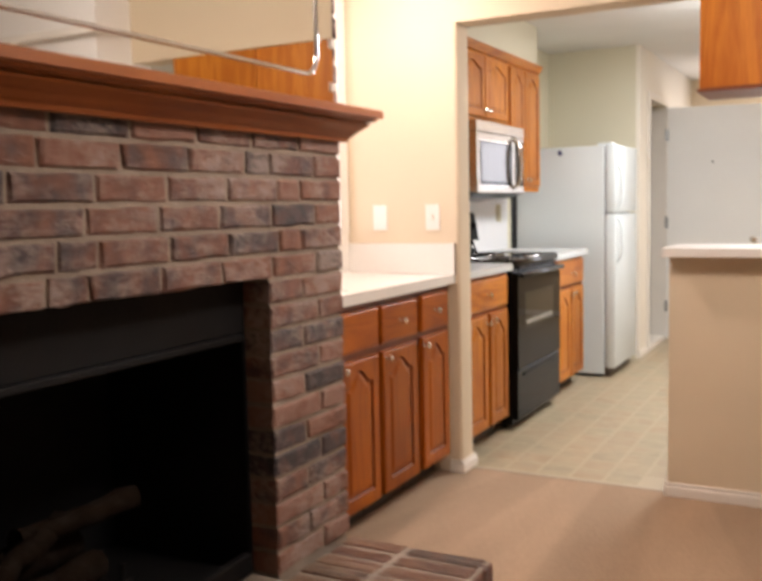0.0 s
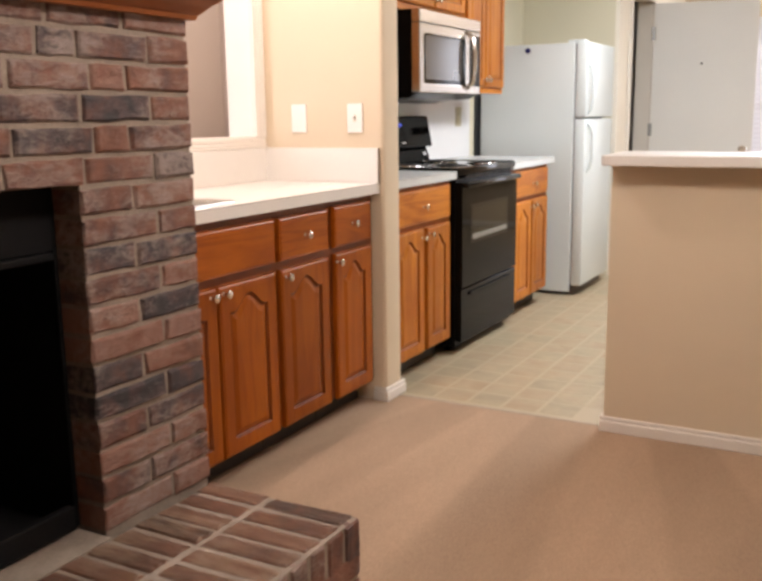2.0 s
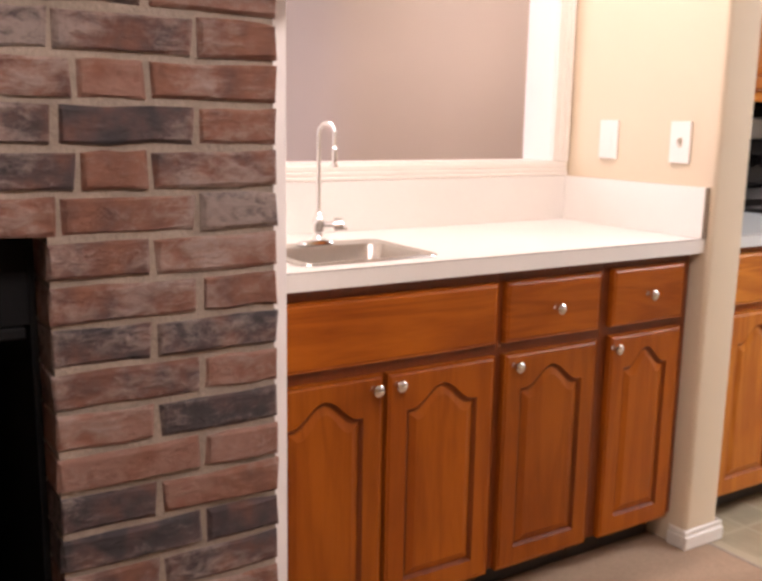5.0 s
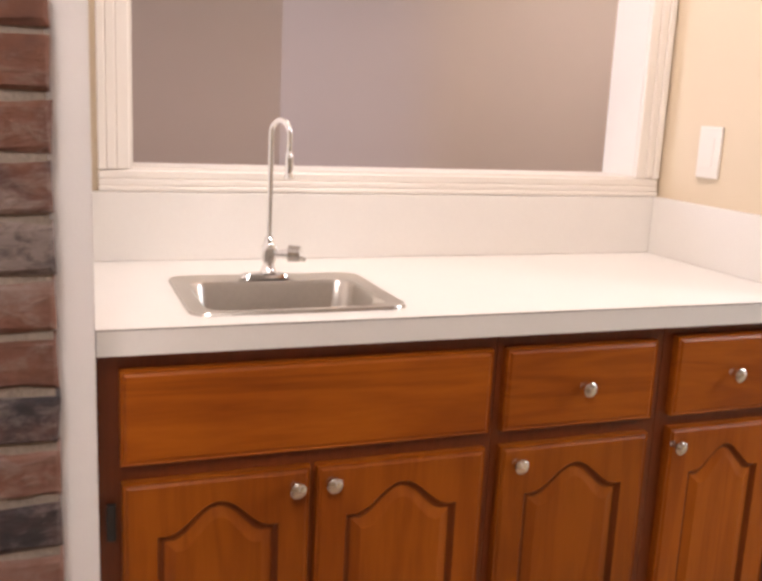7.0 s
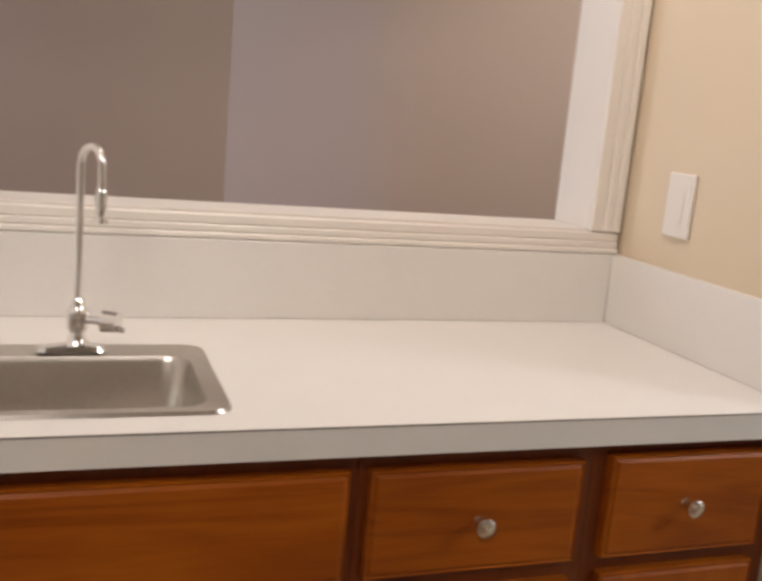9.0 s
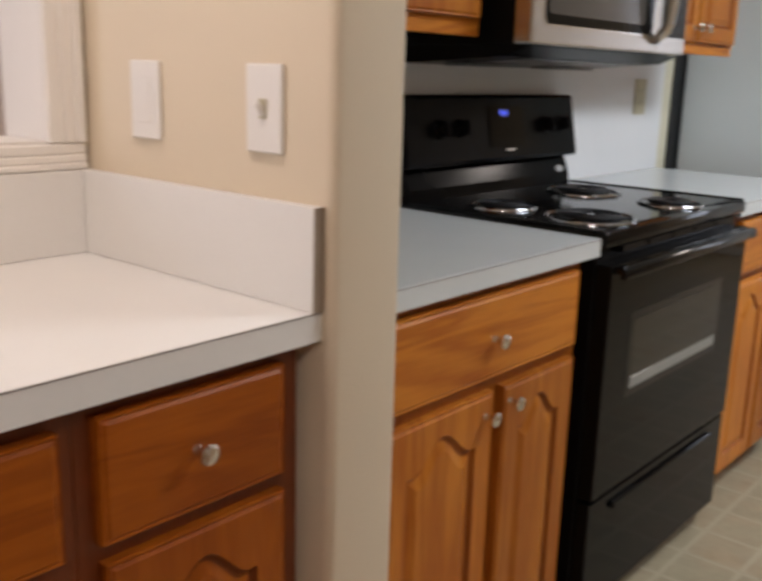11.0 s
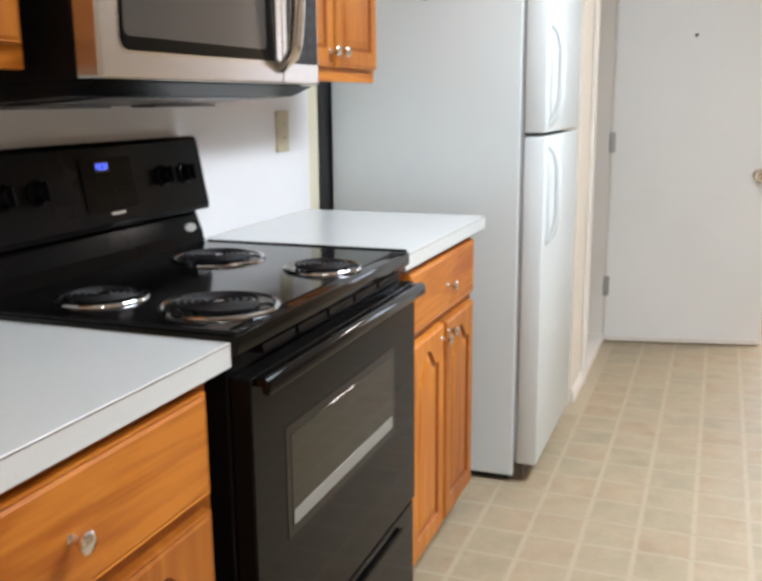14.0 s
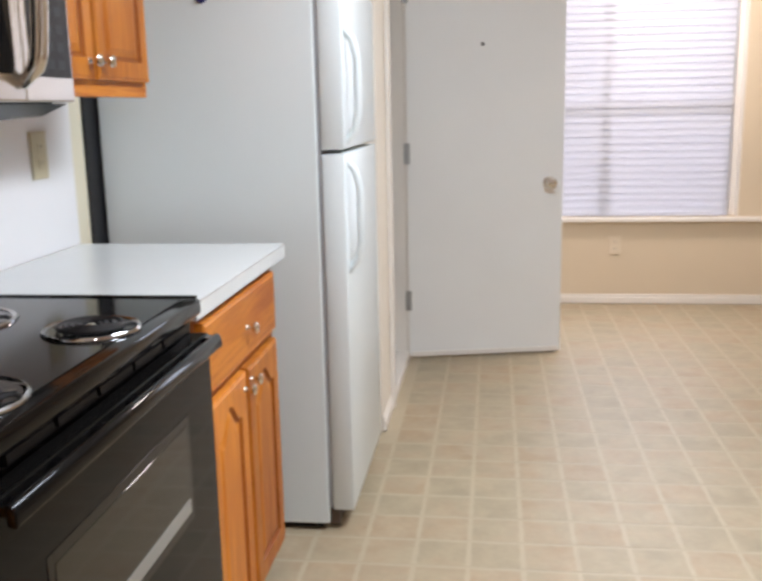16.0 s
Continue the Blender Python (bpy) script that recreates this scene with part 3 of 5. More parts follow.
def base_run(name, pts, h=0.062, t=0.014):
    """A moulded baseboard along straight axis-parallel pieces: (x0, x1, y0, y1) each; the top thinner than the foot."""
    bm = bmesh.new()
    for x0, x1, y0, y1 in pts:
        bm_box(bm, x0, x1, y0, y1, 0.003, h * 0.72, bevel=0.003)
        cx0, cx1, cy0, cy1 = x0, x1, y0, y1
        if x1 - x0 < y1 - y0:
            cx0, cx1 = (x0, x0 + t * 0.6) if pts[0] == (x0, x1, y0, y1) and x0 > 0.6 else (x0 + t * 0.2, x1 - t * 0.2)
        else:
            cy0, cy1 = y0 + t * 0.4, y1
        bm_box(bm, cx0, cx1, cy0, cy1, h * 0.72 + 0.001, h, bevel=0.003)
    return tagged(part(name, bm, M_TRIM), "white painted baseboard", kind="structure")


base_run("baseboard_half_wall", [(1.540, 2.99, 0.036, 0.049)])
base_run("baseboard_half_wall_end", [(1.539, 1.552, 0.050, 0.17)])
base_run("baseboard_column", [(0.657, 0.671, -0.014, 0.154)])
base_run("baseboard_column_bar", [(0.600, 0.6565, -0.014, -0.001)])
base_run("baseboard_column_kitchen", [(0.600, 0.6565, 0.141, 0.154)])
base_run("baseboard_far", [(KW + 0.02, 5.0, FAR - 0.014, FAR - 0.001)])
base_run("baseboard_alcove_corner", [(KW + 0.001, KW + 0.014, 3.30, 3.57)])
base_run("baseboard_closet", [(KW + 0.001, KW + 0.014, 4.42, FAR - 0.02)])
base_run("baseboard_living_east", [(4.985, 4.999, -6.9, -0.25)])

# utility door frame
bm = bmesh.new()
for y0, y1 in ((3.575, 3.634), (4.346, 4.366)):
    bm_box(bm, KW + 0.001, KW + (0.011 if y0 > 4 else 0.018), y0, y1, 0.0, 2.075, bevel=0.003)
bm_box(bm, KW + 0.001, KW + 0.018, 3.6345, 4.3455, 2.015, 2.075, bevel=0.003)
bm_box(bm, KW - 0.12, KW, 3.621, 3.634, 0.0, 2.014)
bm_box(bm, KW - 0.12, KW, 4.346, 4.359, 0.0, 2.014)
tagged(part("trim_utility_door", bm, M_TRIM), "white painted door frame of the utility doorway", kind="structure")
boxpart("trim_threshold", (KW - 0.13, KW + 0.012, 3.6345, 4.3455, 0.001, 0.040), M_TRIM, kind="structure", bevel=0.004)
bpy.data.objects["trim_threshold"]["label"] = "white painted raised threshold"

# ---- bar opening frame ----


def moulding(bm, length_axis, a0, a1, base, out, w0, w1, steps):
    """A stepped casing strip along y or z on the wall x = base. w0 inner edge, w1 outer edge; steps: (from, to, thickness) in 0..1."""
    for f, g, t in steps:
        p, q = w0 + (w1 - w0) * f, w0 + (w1 - w0) * g
        lo, hi = min(p, q), max(p, q)
        if length_axis == "y":
            bm_box(bm, base, base + t, a0, a1, lo, hi, bevel=0.0025)
        else:
            bm_box(bm, base, base + t, lo, hi, a0, a1, bevel=0.0025)


STEPS = ((0.0, 0.42, 0.013), (0.4205, 0.74, 0.0145), (0.7405, 1.0, 0.0175))
bm = bmesh.new()
moulding(bm, "y", -1.318, -0.008, NW + 0.001, 1, 1.092, 1.050, STEPS)
moulding(bm, "z", 1.093, 2.20, NW + 0.001, 1, -1.258, -1.318, STEPS)
moulding(bm, "z", 1.093, 2.20, NW + 0.001, 1, -0.073, -0.008, STEPS)
moulding(bm, "y", -1.318, -0.008, NW + 0.001, 1, 2.201, 2.265, STEPS)
tagged(part("trim_bar_opening", bm, M_TRIM), "cream white moulded casing round the opening behind the bar", kind="structure")
bm = bmesh.new()
bm_box(bm, -0.050, NW, -1.258, -0.045, 1.0905, 1.096)
bm_box(bm, -0.050, NW, -1.2575, -1.251, 1.0965, 2.2)
bm_box(bm, -0.050, NW, -0.072, -0.046, 1.0965, 2.2)
tagged(part("trim_bar_jamb", bm, M_TRIM), "cream white painted jamb of the opening behind the bar", kind="structure")

# ---- cabinets ----


def arch(y0, y1, z0, z1, drop, n=14):
    """Outline of a cathedral-arch panel in y, z: flat shoulders, then an arch up to z1."""
    pts = [(y0, z0), (y1, z0), (y1, z1 - drop)]
    w = y1 - y0
    s = 0.09 * w
    for i in range(n + 1):
        a = i / n
        y = (y1 - s) + (y0 + s - (y1 - s)) * a
        u = 2 * a - 1
        z = z1 - drop + drop * (math.cos(u * math.pi) * 0.5 + 0.5) ** 0.85
        pts.append((y, z))
    pts.append((y0, z1 - drop))
    return pts


def inset(pts, d):
    c = len(pts)
    out = []
    for i in range(c):
        p0, p1, p2 = Vector(pts[i - 1]), Vector(pts[i]), Vector(pts[(i + 1) % c])
        e1, e2 = (p1 - p0).normalized(), (p2 - p1).normalized()
        nn = Vector((-e1.y, e1.x)) + Vector((-e2.y, e2.x))
        nn = nn.normalized() if nn.length > 1e-6 else Vector((-e1.y, e1.x))
        k = max(0.5, nn.dot(Vector((-e1.y, e1.x))))
        out.append(tuple(p1 + nn * d / k))
    return out


def door_mesh(bm, x, y0, y1, z0, z1, t=0.019, rail=0.052, drop=0.05, panel=True):
    """A raised-panel door: bevelled slab with an arched groove and a raised field. x: its back plane."""
    front = x + t
    c = 0.006
    outer = [(y0, z0), (y1, z0), (y1, z1), (y0, z1)]
    back = [bm.verts.new((x, *p)) for p in outer]
    mid = [bm.verts.new((front - c, *p)) for p in outer]
    mid2 = [bm.verts.new((front - 0.0018, *p)) for p in inset(outer, 0.0018)]
    mid3 = [bm.verts.new((front - 0.0030, *p)) for p in inset(outer, 0.0048)]
    fr = [bm.verts.new((front, *p)) for p in inset(outer, 0.0095)]
    for a, b in ((back, mid), (mid, mid2), (mid2, mid3), (mid3, fr)):
        for i in range(4):
            j = (i + 1) % 4
            bm.faces.new((a[i], a[j], b[j], b[i]))
    bm.faces.new(back[::-1])
    if not panel:
        bm.faces.new(fr)
        return
    rings = [arch(y0 + rail + d, y1 - rail - d, z0 + rail + d, z1 - rail * 0.8 - d, drop) for d in (0, 0.003, 0.007, 0.011, 0.028)]
    depth = [0, 0.0045, 0.0075, 0.0070, 0.0012]
    rv = [[bm.verts.new((front - d, *p)) for p in r] for r, d in zip(rings, depth)]
    k = len(rings[0])
    for lvl, (a, b) in enumerate(zip(rv, rv[1:])):
        for i in range(k):
            j = (i + 1) % k
            f = bm.faces.new((a[i], a[j], b[j], b[i]))
            # Groove walls get the darker tone: stain plus painted-in shade.
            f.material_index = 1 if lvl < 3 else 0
    bm.faces.new(rv[-1])
    # frame round the arch: bottom, sides, top
    r = rv[0]
    bm.faces.new((fr[0], fr[1], r[1], r[0]))
    bm.faces.new((fr[1], fr[2], r[2], r[1]))
    bm.faces.new([fr[3], fr[0], r[0], r[k - 1]])
    bm.faces.new([fr[2], fr[3]] + [r[k - 1 - i] for i in range(0, k - 2)])


def knob(parent, x, y, z, axis="x"):
    bm = bmesh.new()
    bm_lathe(bm, [(0.0075, 0.0), (0.006, 0.003), (0.0048, 0.007), (0.0050, 0.013), (0.0105, 0.0165), (0.0138, 0.021), (0.0134, 0.0245), (0.0095, 0.0275), (0.0, 0.0290)], (x, y, z), "x", 16)
    return part("knob", bm, M_NICK, parent, "round satin nickel knob", smooth=True)


def base_cabinet(name, xf, y0, y1, fronts, oak, oakh, label, category="cabinet", group="", hinge_y=None, top=0.869, body_top=0.869):
    """Carcass with face frame and toe kick; fronts: (kind, y0, y1, z0, z1, knob or None)."""
    cab = thing(name, (xf / 2, (y0 + y1) / 2, 0), label, category, group)

    def place(ob):
        ob.location = ob.location - cab.location
        return ob
    bm = bmesh.new()
    bm_box(bm, 0.10, xf - 0.02, y0, y1, 0.10, body_top)
    place(part("body", bm, oak, cab))
    bm = bmesh.new()
    bm_box(bm, xf - 0.0195, xf, y0, y1, 0.10, top, bevel=0.001)
    # Both frame tones are darker than the doors, for shade in the gaps.
    place(part("face_frame", bm, M_OAKD if oak == M_OAK else M_OAKDK, cab, "face frame, tone darkened for the shade between fronts"))
    bm = bmesh.new()
    bm_box(bm, 0.10, xf - 0.075, y0 + 0.002, y1 - 0.002, 0.004, 0.099)
    place(part("toe_kick", bm, M_SLOT, cab, "black recessed toe kick"))
    for kind, a, b, c, d, kn in fronts:
        bm = bmesh.new()
        door_mesh(bm, xf + 0.001, a, b, c, d, panel=kind == "door")
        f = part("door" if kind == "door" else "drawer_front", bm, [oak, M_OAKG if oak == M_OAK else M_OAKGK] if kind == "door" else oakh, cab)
        place(f)
        if kn:
            kb = knob(f, xf + 0.0195, *kn)
    if hinge_y is not None:
        for z in (0.16, 0.59):
            bm = bmesh.new()
            bm_box(bm, xf + 0.0005, xf + 0.012, hinge_y - 0.007, hinge_y + 0.007, z - 0.02, z + 0.04, bevel=0.002)
            place(part("hinge", bm, M_SLOT, cab, "dark bronze hinge"))
    return cab


XB = 0.602
base_cabinet("sink_base_cabinet", XB, -1.352, -0.6925, [
    ("panel", -1.320, -0.706, 0.692, 0.842, None),
    ("door", -1.319, -1.024, 0.100, 0.664, (-1.051, 0.635)),
    ("door", -1.014, -0.709, 0.100, 0.664, (-0.990, 0.637))], M_OAK, M_OAKH,
    "reddish oak sink base cabinet with two arched doors", hinge_y=-1.334, body_top=0.765)
base_cabinet("bar_base_cabinet", XB, -0.692, -0.3465, [
    ("panel", -0.680, -0.369, 0.692, 0.842, (-0.524, 0.766)),
    ("door", -0.679, -0.370, 0.100, 0.664, (-0.649, 0.634))], M_OAK, M_OAKH,
    "reddish oak base cabinet with one drawer and one arched door", group="single door bar cabinets")
base_cabinet("bar_base_cabinet", XB, -0.346, -0.012, [
    ("panel", -0.324, -0.050, 0.692, 0.846, (-0.193, 0.771)),
    ("door", -0.321, -0.049, 0.100, 0.668, (-0.311, 0.636))], M_OAK, M_OAKH,
    "reddish oak cabinet with one drawer, against the stub wall", group="single door bar cabinets")

XK = 0.590
base_cabinet("kitchen_base_cabinet", XK, 0.145, 0.775, [
    ("panel", 0.172, 0.749, 0.698, 0.851, (0.456, 0.770)),
    ("door", 0.172, 0.466, 0.100, 0.672, (0.442, 0.630)),
    ("door", 0.498, 0.749, 0.100, 0.672, (0.500 + 0.018, 0.640))], M_OAKK, M_OAKKH,
    "honey oak base cabinet with a wide drawer and two doors", group="kitchen base cabinets")
base_cabinet("kitchen_base_cabinet", XK, 1.605, 2.245, [
    ("panel", 1.640, 2.215, 0.698, 0.851, (1.940, 0.768)),
    ("door", 1.640, 1.918, 0.100, 0.672, (1.898, 0.632)),
    ("door", 1.932, 2.215, 0.100, 0.672, (1.954, 0.640))], M_OAKK, M_OAKKH,
    "honey oak base cabinet beside the refrigerator", group="kitchen base cabinets")

# ---- counters ----


def sink_counter():
    """The wet bar's worktop with a hole for the sink, one mesh, with splashes as parts."""
    top = thing("bar_countertop", (0.3, -0.7, 0.87), "cream white laminate wet bar countertop with tall splashes", "countertop")
    bm = bmesh.new()
    X0, X1, Y0, Y1 = 0.084, 0.638, -1.352, -0.001
    hx0, hx1, hy0, hy1 = 0.330, 0.562, -1.185, -0.875
    z0, z1 = 0.8705, 0.911
    for b in ((X0, hx0, Y0, Y1), (hx1, X1, Y0, Y1), (hx0, hx1, Y0, hy0), (hx0, hx1, hy1, Y1)):
        bm_box(bm, *b, z0, z1)
    bmesh.ops.remove_doubles(bm, verts=bm.verts, dist=1e-5)
    o = part("worktop", bm, M_LAM, top)
    o.location -= top.location
    for n, b in (("back_splash", (0.084, 0.102, -1.352, -0.020, 0.9115, 1.049)), ("side_splash", (0.084, 0.640, -0.0195, -0.001, 0.9115, 1.049))):
        o = boxpart(n, b, M_LAM, top, bevel=0.001)
        o.location -= top.location
    o = boxpart("edge_seam", (0.6382, 0.6388, -1.352, -0.001, 0.9085, 0.9098), M_SEAM, top, "thin brown laminate seam")
    o.location -= top.location
    o = boxpart("splash_end_cap", (0.6402, 0.6408, -0.0195, -0.001, 0.9115, 1.049), mat("end_cap", (0.30, 0.23, 0.17), 0.5), top, "brown edge strip of the splash")
    o.location -= top.location


sink_counter()


def plain_counter(y0, y1, label):
    top = thing("kitchen_countertop", (0.3, (y0 + y1) / 2, 0.87), label, "countertop", "kitchen countertops")
    o = boxpart("worktop", (0.046, 0.618, y0, y1, 0.8705, 0.908), M_LAMK, top, bevel=0.0012)
    o.location -= top.location
    o = boxpart("edge_seam", (0.6182, 0.6188, y0, y1, 0.9050, 0.9064), M_SEAM, top, "thin brown laminate seam")
    o.location -= top.location


plain_counter(0.1415, 0.806, "cool white laminate countertop between stub wall and range")
plain_counter(1.582, 2.305, "cool white laminate countertop between range and refrigerator")
setting("backsplash_panel", [(0.0405, 0.045, 0.1415, 2.305, 0.9085, 1.295)], M_SPL, "white laminate backsplash panel")
setting("bar_top", [(1.538, 2.999, -0.045, 0.32, 0.994, 1.031)], M_LAM, "cream white laminate breakfast bar top", bevel=0.003)

# ---- bar sink ----
sink = thing("bar_sink", (0.42, -1.045, 0.91), "small square stainless steel bar sink", "sink")
bm = bmesh.new()


def rrect(x0, x1, y0, y1, r, n=5):
    pts = []
    for cx, cy, a in ((x1 - r, y1 - r, 0), (x0 + r, y1 - r, 90), (x0 + r, y0 + r, 180), (x1 - r, y0 + r, 270)):
        for i in range(n + 1):
            q = radians(a + 90 * i / n)
            pts.append((cx + r * math.cos(q), cy + r * math.sin(q)))
    return pts


def loops(bm, rings, cap=True):
    vs = [[bm.verts.new((x, y, z)) for x, y in pts] for pts, z in rings]
    k = len(vs[0])
    for a, b in zip(vs, vs[1:]):
        for i in range(k):
            bm.faces.new((a[i], a[(i + 1) % k], b[(i + 1) % k], b[i]))
    if cap:
        bm.faces.new(vs[-1])


loops(bm, [(rrect(0.287, 0.587, -1.212, -0.850, 0.03), 0.9115), (rrect(0.289, 0.585, -1.210, -0.852, 0.029), 0.9165), (rrect(0.297, 0.577, -1.202, -0.860, 0.028), 0.9155),
           (rrect(0.342, 0.563, -1.184, -0.876, 0.034), 0.9140), (rrect(0.346, 0.559, -1.180, -0.880, 0.036), 0.905), (rrect(0.353, 0.552, -1.172, -0.888, 0.04), 0.80), (rrect(0.38, 0.525, -1.145, -0.915, 0.04), 0.775)])
o = part("basin", bm, M_SINK, sink, smooth=True)
o.location -= sink.location
bm = bmesh.new()
bm_lathe(bm, [(0.036, 0.7752), (0.034, 0.779), (0.02, 0.777), (0.0, 0.7765)], (0.45, -1.03, 0), "z", 20)
o = part("drain", bm, M_CHROME, sink, "chrome drain", smooth=True)
o.location -= sink.location

fau = thing("gooseneck_faucet", (0.305, -1.045, 0.917), "tall chrome gooseneck bar faucet on the sink's deck", "faucet")
FX, FY = 0.322, -1.030
bm = bmesh.new()
loops(bm, [(rrect(FX - 0.016, FX + 0.016, FY - 0.055, FY + 0.040, 0.0155), 0.9172), (rrect(FX - 0.014, FX + 0.014, FY - 0.050, FY + 0.036, 0.0135), 0.924), (rrect(FX - 0.008, FX + 0.008, FY - 0.015, FY + 0.012, 0.0075), 0.928)])
o = part("base_plate", bm, M_CHROME, fau, smooth=True)
o.location -= fau.location
bm = bmesh.new()
bm_lathe(bm, [(0.017, 0.926), (0.011, 0.937), (0.010, 0.944), (0.014, 0.950), (0.0145, 0.974), (0.010, 0.980), (0.009, 0.990), (0.006, 0.993)], (FX, FY, 0), "z", 20)
o = part("valve_body", bm, M_CHROME, fau, smooth=True)
o.location -= fau.location
bm = bmesh.new()
pts = [(FX, FY, 0.985), (FX, FY, 1.08), (FX, FY, 1.18)]
R = 0.020
for i in range(1, 13):
    a = math.pi * i / 12
    d = R * (1 - math.cos(a))
    pts.append((FX + d * 0.75, FY + d * 0.66, 1.18 + R * 1.25 * math.sin(a)))
ex, ey = FX + 2 * R * 0.75, FY + 2 * R * 0.66
pts += [(ex, ey, 1.155), (ex, ey, 1.135)]
bm_tube(bm, pts, 0.0052, 14)
o = part("spout", bm, M_CHROME, fau, smooth=True)
o.location -= fau.location
bm = bmesh.new()
bm_lathe(bm, [(0.0052, 1.152), (0.0075, 1.148), (0.0075, 1.120), (0.006, 1.112), (0.010, 1.104), (0.006, 1.102)], (ex, ey, 0), "z", 16)
o = part("outlet_tip", bm, M_CHROME, fau, smooth=True)
o.location -= fau.location
bm = bmesh.new()
bm_tube(bm, [(FX, FY + 0.004, 0.962), (FX + 0.012, FY + 0.028, 0.964), (FX + 0.016, FY + 0.036, 0.964)], [0.006, 0.006, 0.009])
bm_tube(bm, [(FX + 0.016, FY + 0.034, 0.964), (FX + 0.026, FY + 0.054, 0.964)], [0.016, 0.0145], 14)
bm_tube(bm, [(FX + 0.018, FY + 0.036, 0.962), (FX + 0.030, FY + 0.062, 0.953)], [0.006, 0.004], 10)
o = part("lever_handle", bm, M_CHROME, fau, smooth=True)
o.location -= fau.location


# ---- wall plates ----
def plate(name, at, axis, w, h, material, detail, label, category):
    """A wall plate; at is the middle of its back, axis the way it faces."""
    root = thing(name, at, label, category, "light switches" if name == "light_switch" else "wall outlets")
    bm = bmesh.new()
    bm_box(bm, -w / 2, w / 2, -0.007, 0, -h / 2, h / 2, bevel=0.0025, seg=2)
    body = part("cover", bm, material, root)
    bits = []
    if detail == "toggle":
        bm = bmesh.new()
        bm_box(bm, -0.006, 0.006, -0.009, -0.0071, -0.013, 0.013)
        bits.append(part("toggle_slot", bm, M_ALMOND, root))
        bm = bmesh.new()
        bm_prism(bm, [(-0.0092, -0.010), (-0.0092, 0.004), (-0.020, 0.012), (-0.020, 0.005)], "x", -0.004, 0.004)
        bits.append(part("toggle", bm, material, root))
    elif detail == "outlet":
        for z in (0.02, -0.02):
            bm = bmesh.new()
            bm_box(bm, -0.014, 0.014, -0.009, -0.0071, z - 0.013, z + 0.013, bevel=0.0008)
            bits.append(part("socket", bm, material, root))
            bm = bmesh.new()
            for dx in (-0.006, 0.005):
                bm_box(bm, dx, dx + 0.0016, -0.0096, -0.0091, z - 0.003, z + 0.006)
            bits.append(part("slots", bm, M_SLOT, root))
    elif detail == "rocker":
        bm = bmesh.new()
        bm_box(bm, -0.016, 0.016, -0.0084, -0.0071, -0.033, 0.033, bevel=0.0005)
        bits.append(part("rocker", bm, material, root))
    root.rotation_euler = (0, 0, {"-y": 0, "+x": radians(90)}[axis])
    return root


plate("light_switch", (0.263, -0.0005, 1.168), "-y", 0.073, 0.116, M_PLATE, "rocker", "white rocker switch plate on the beige side wall", "light switch")
plate("light_switch", (0.531, -0.0005, 1.167), "-y", 0.070, 0.116, M_PLATE, "toggle", "white toggle switch plate on the beige side wall", "light switch")
plate("wall_outlet", (2.130, 0.0495, 0.330), "-y", 0.070, 0.115, M_WALL, "outlet", "beige outlet plate on the half wall", "outlet")
plate("wall_outlet", (0.0455, 2.115, 1.160), "+x", 0.075, 0.118, M_ALMOND, "outlet", "almond outlet plate on the kitchen backsplash", "outlet")
plate("wall_outlet", (1.93, FAR - 0.0005, 0.375), "-y", 0.070, 0.115, M_OUTC, "outlet", "white outlet plate under the dining window", "outlet")

# ---- range ----
rng = thing("electric_range", (0.3, 1.25, 0), "black freestanding electric coil range with blue clock", "range")


def rp(name, bm, m, label="", smooth=False, parent=None):
    o = part(name, bm, m, parent or rng, label, smooth)
    if parent is None:
        o.location -= rng.location
    return o


RY0, RY1 = 0.812, 1.576
RX = 0.606
bm = bmesh.new()
bm_box(bm, 0.07, RX, RY0, RY1, 0.03, 0.885, bevel=0.003)
rp("body", bm, M_BLKM)
bm = bmesh.new()
bm_box(bm, 0.075, RX + 0.022, RY0 - 0.004, RY1 + 0.004, 0.8855, 0.917, bevel=0.006, seg=2)
rp("cooktop", bm, M_BLK, smooth=True)
for y0, y1 in ((RY0 - 0.003, RY0 + 0.010), (RY1 - 0.010, RY1 + 0.003)):
    bm = bmesh.new()
    bm_box(bm, 0.114, RX + 0.016, y0, y1, 0.9172, 0.9222, bevel=0.002, seg=2)
    rp("cooktop_rim", bm, M_BLK, smooth=True)
bm = bmesh.new()
bm_box(bm, 0.115, RX - 0.008, RY0 + 0.018, RY1 - 0.018, 0.9172, 0.919, bevel=0.0008)
rp("cooktop_surface", bm, M_BLK)
# back guard: lower riser and the sloping control panel
bm = bmesh.new()
bm_prism(bm, [(0.05, 0.9172), (0.110, 0.9172), (0.104, 0.945), (0.084, 0.997), (0.05, 0.997)], "y", RY0 + 0.01, RY1 - 0.01)
rp("riser", bm, mat("black_semigloss_enamel", (0.004, 0.0035, 0.0035), 0.14, var=0.1, scale=6, spec=0.05))
bm = bmesh.new()
bm_prism(bm, [(0.048, 0.9975), (0.112, 0.9975), (0.114, 1.008), (0.086, 1.160), (0.078, 1.168), (0.048, 1.168)], "y", RY0 - 0.002, RY1 + 0.010)
panel = rp("control_panel", bm, M_BLKM)


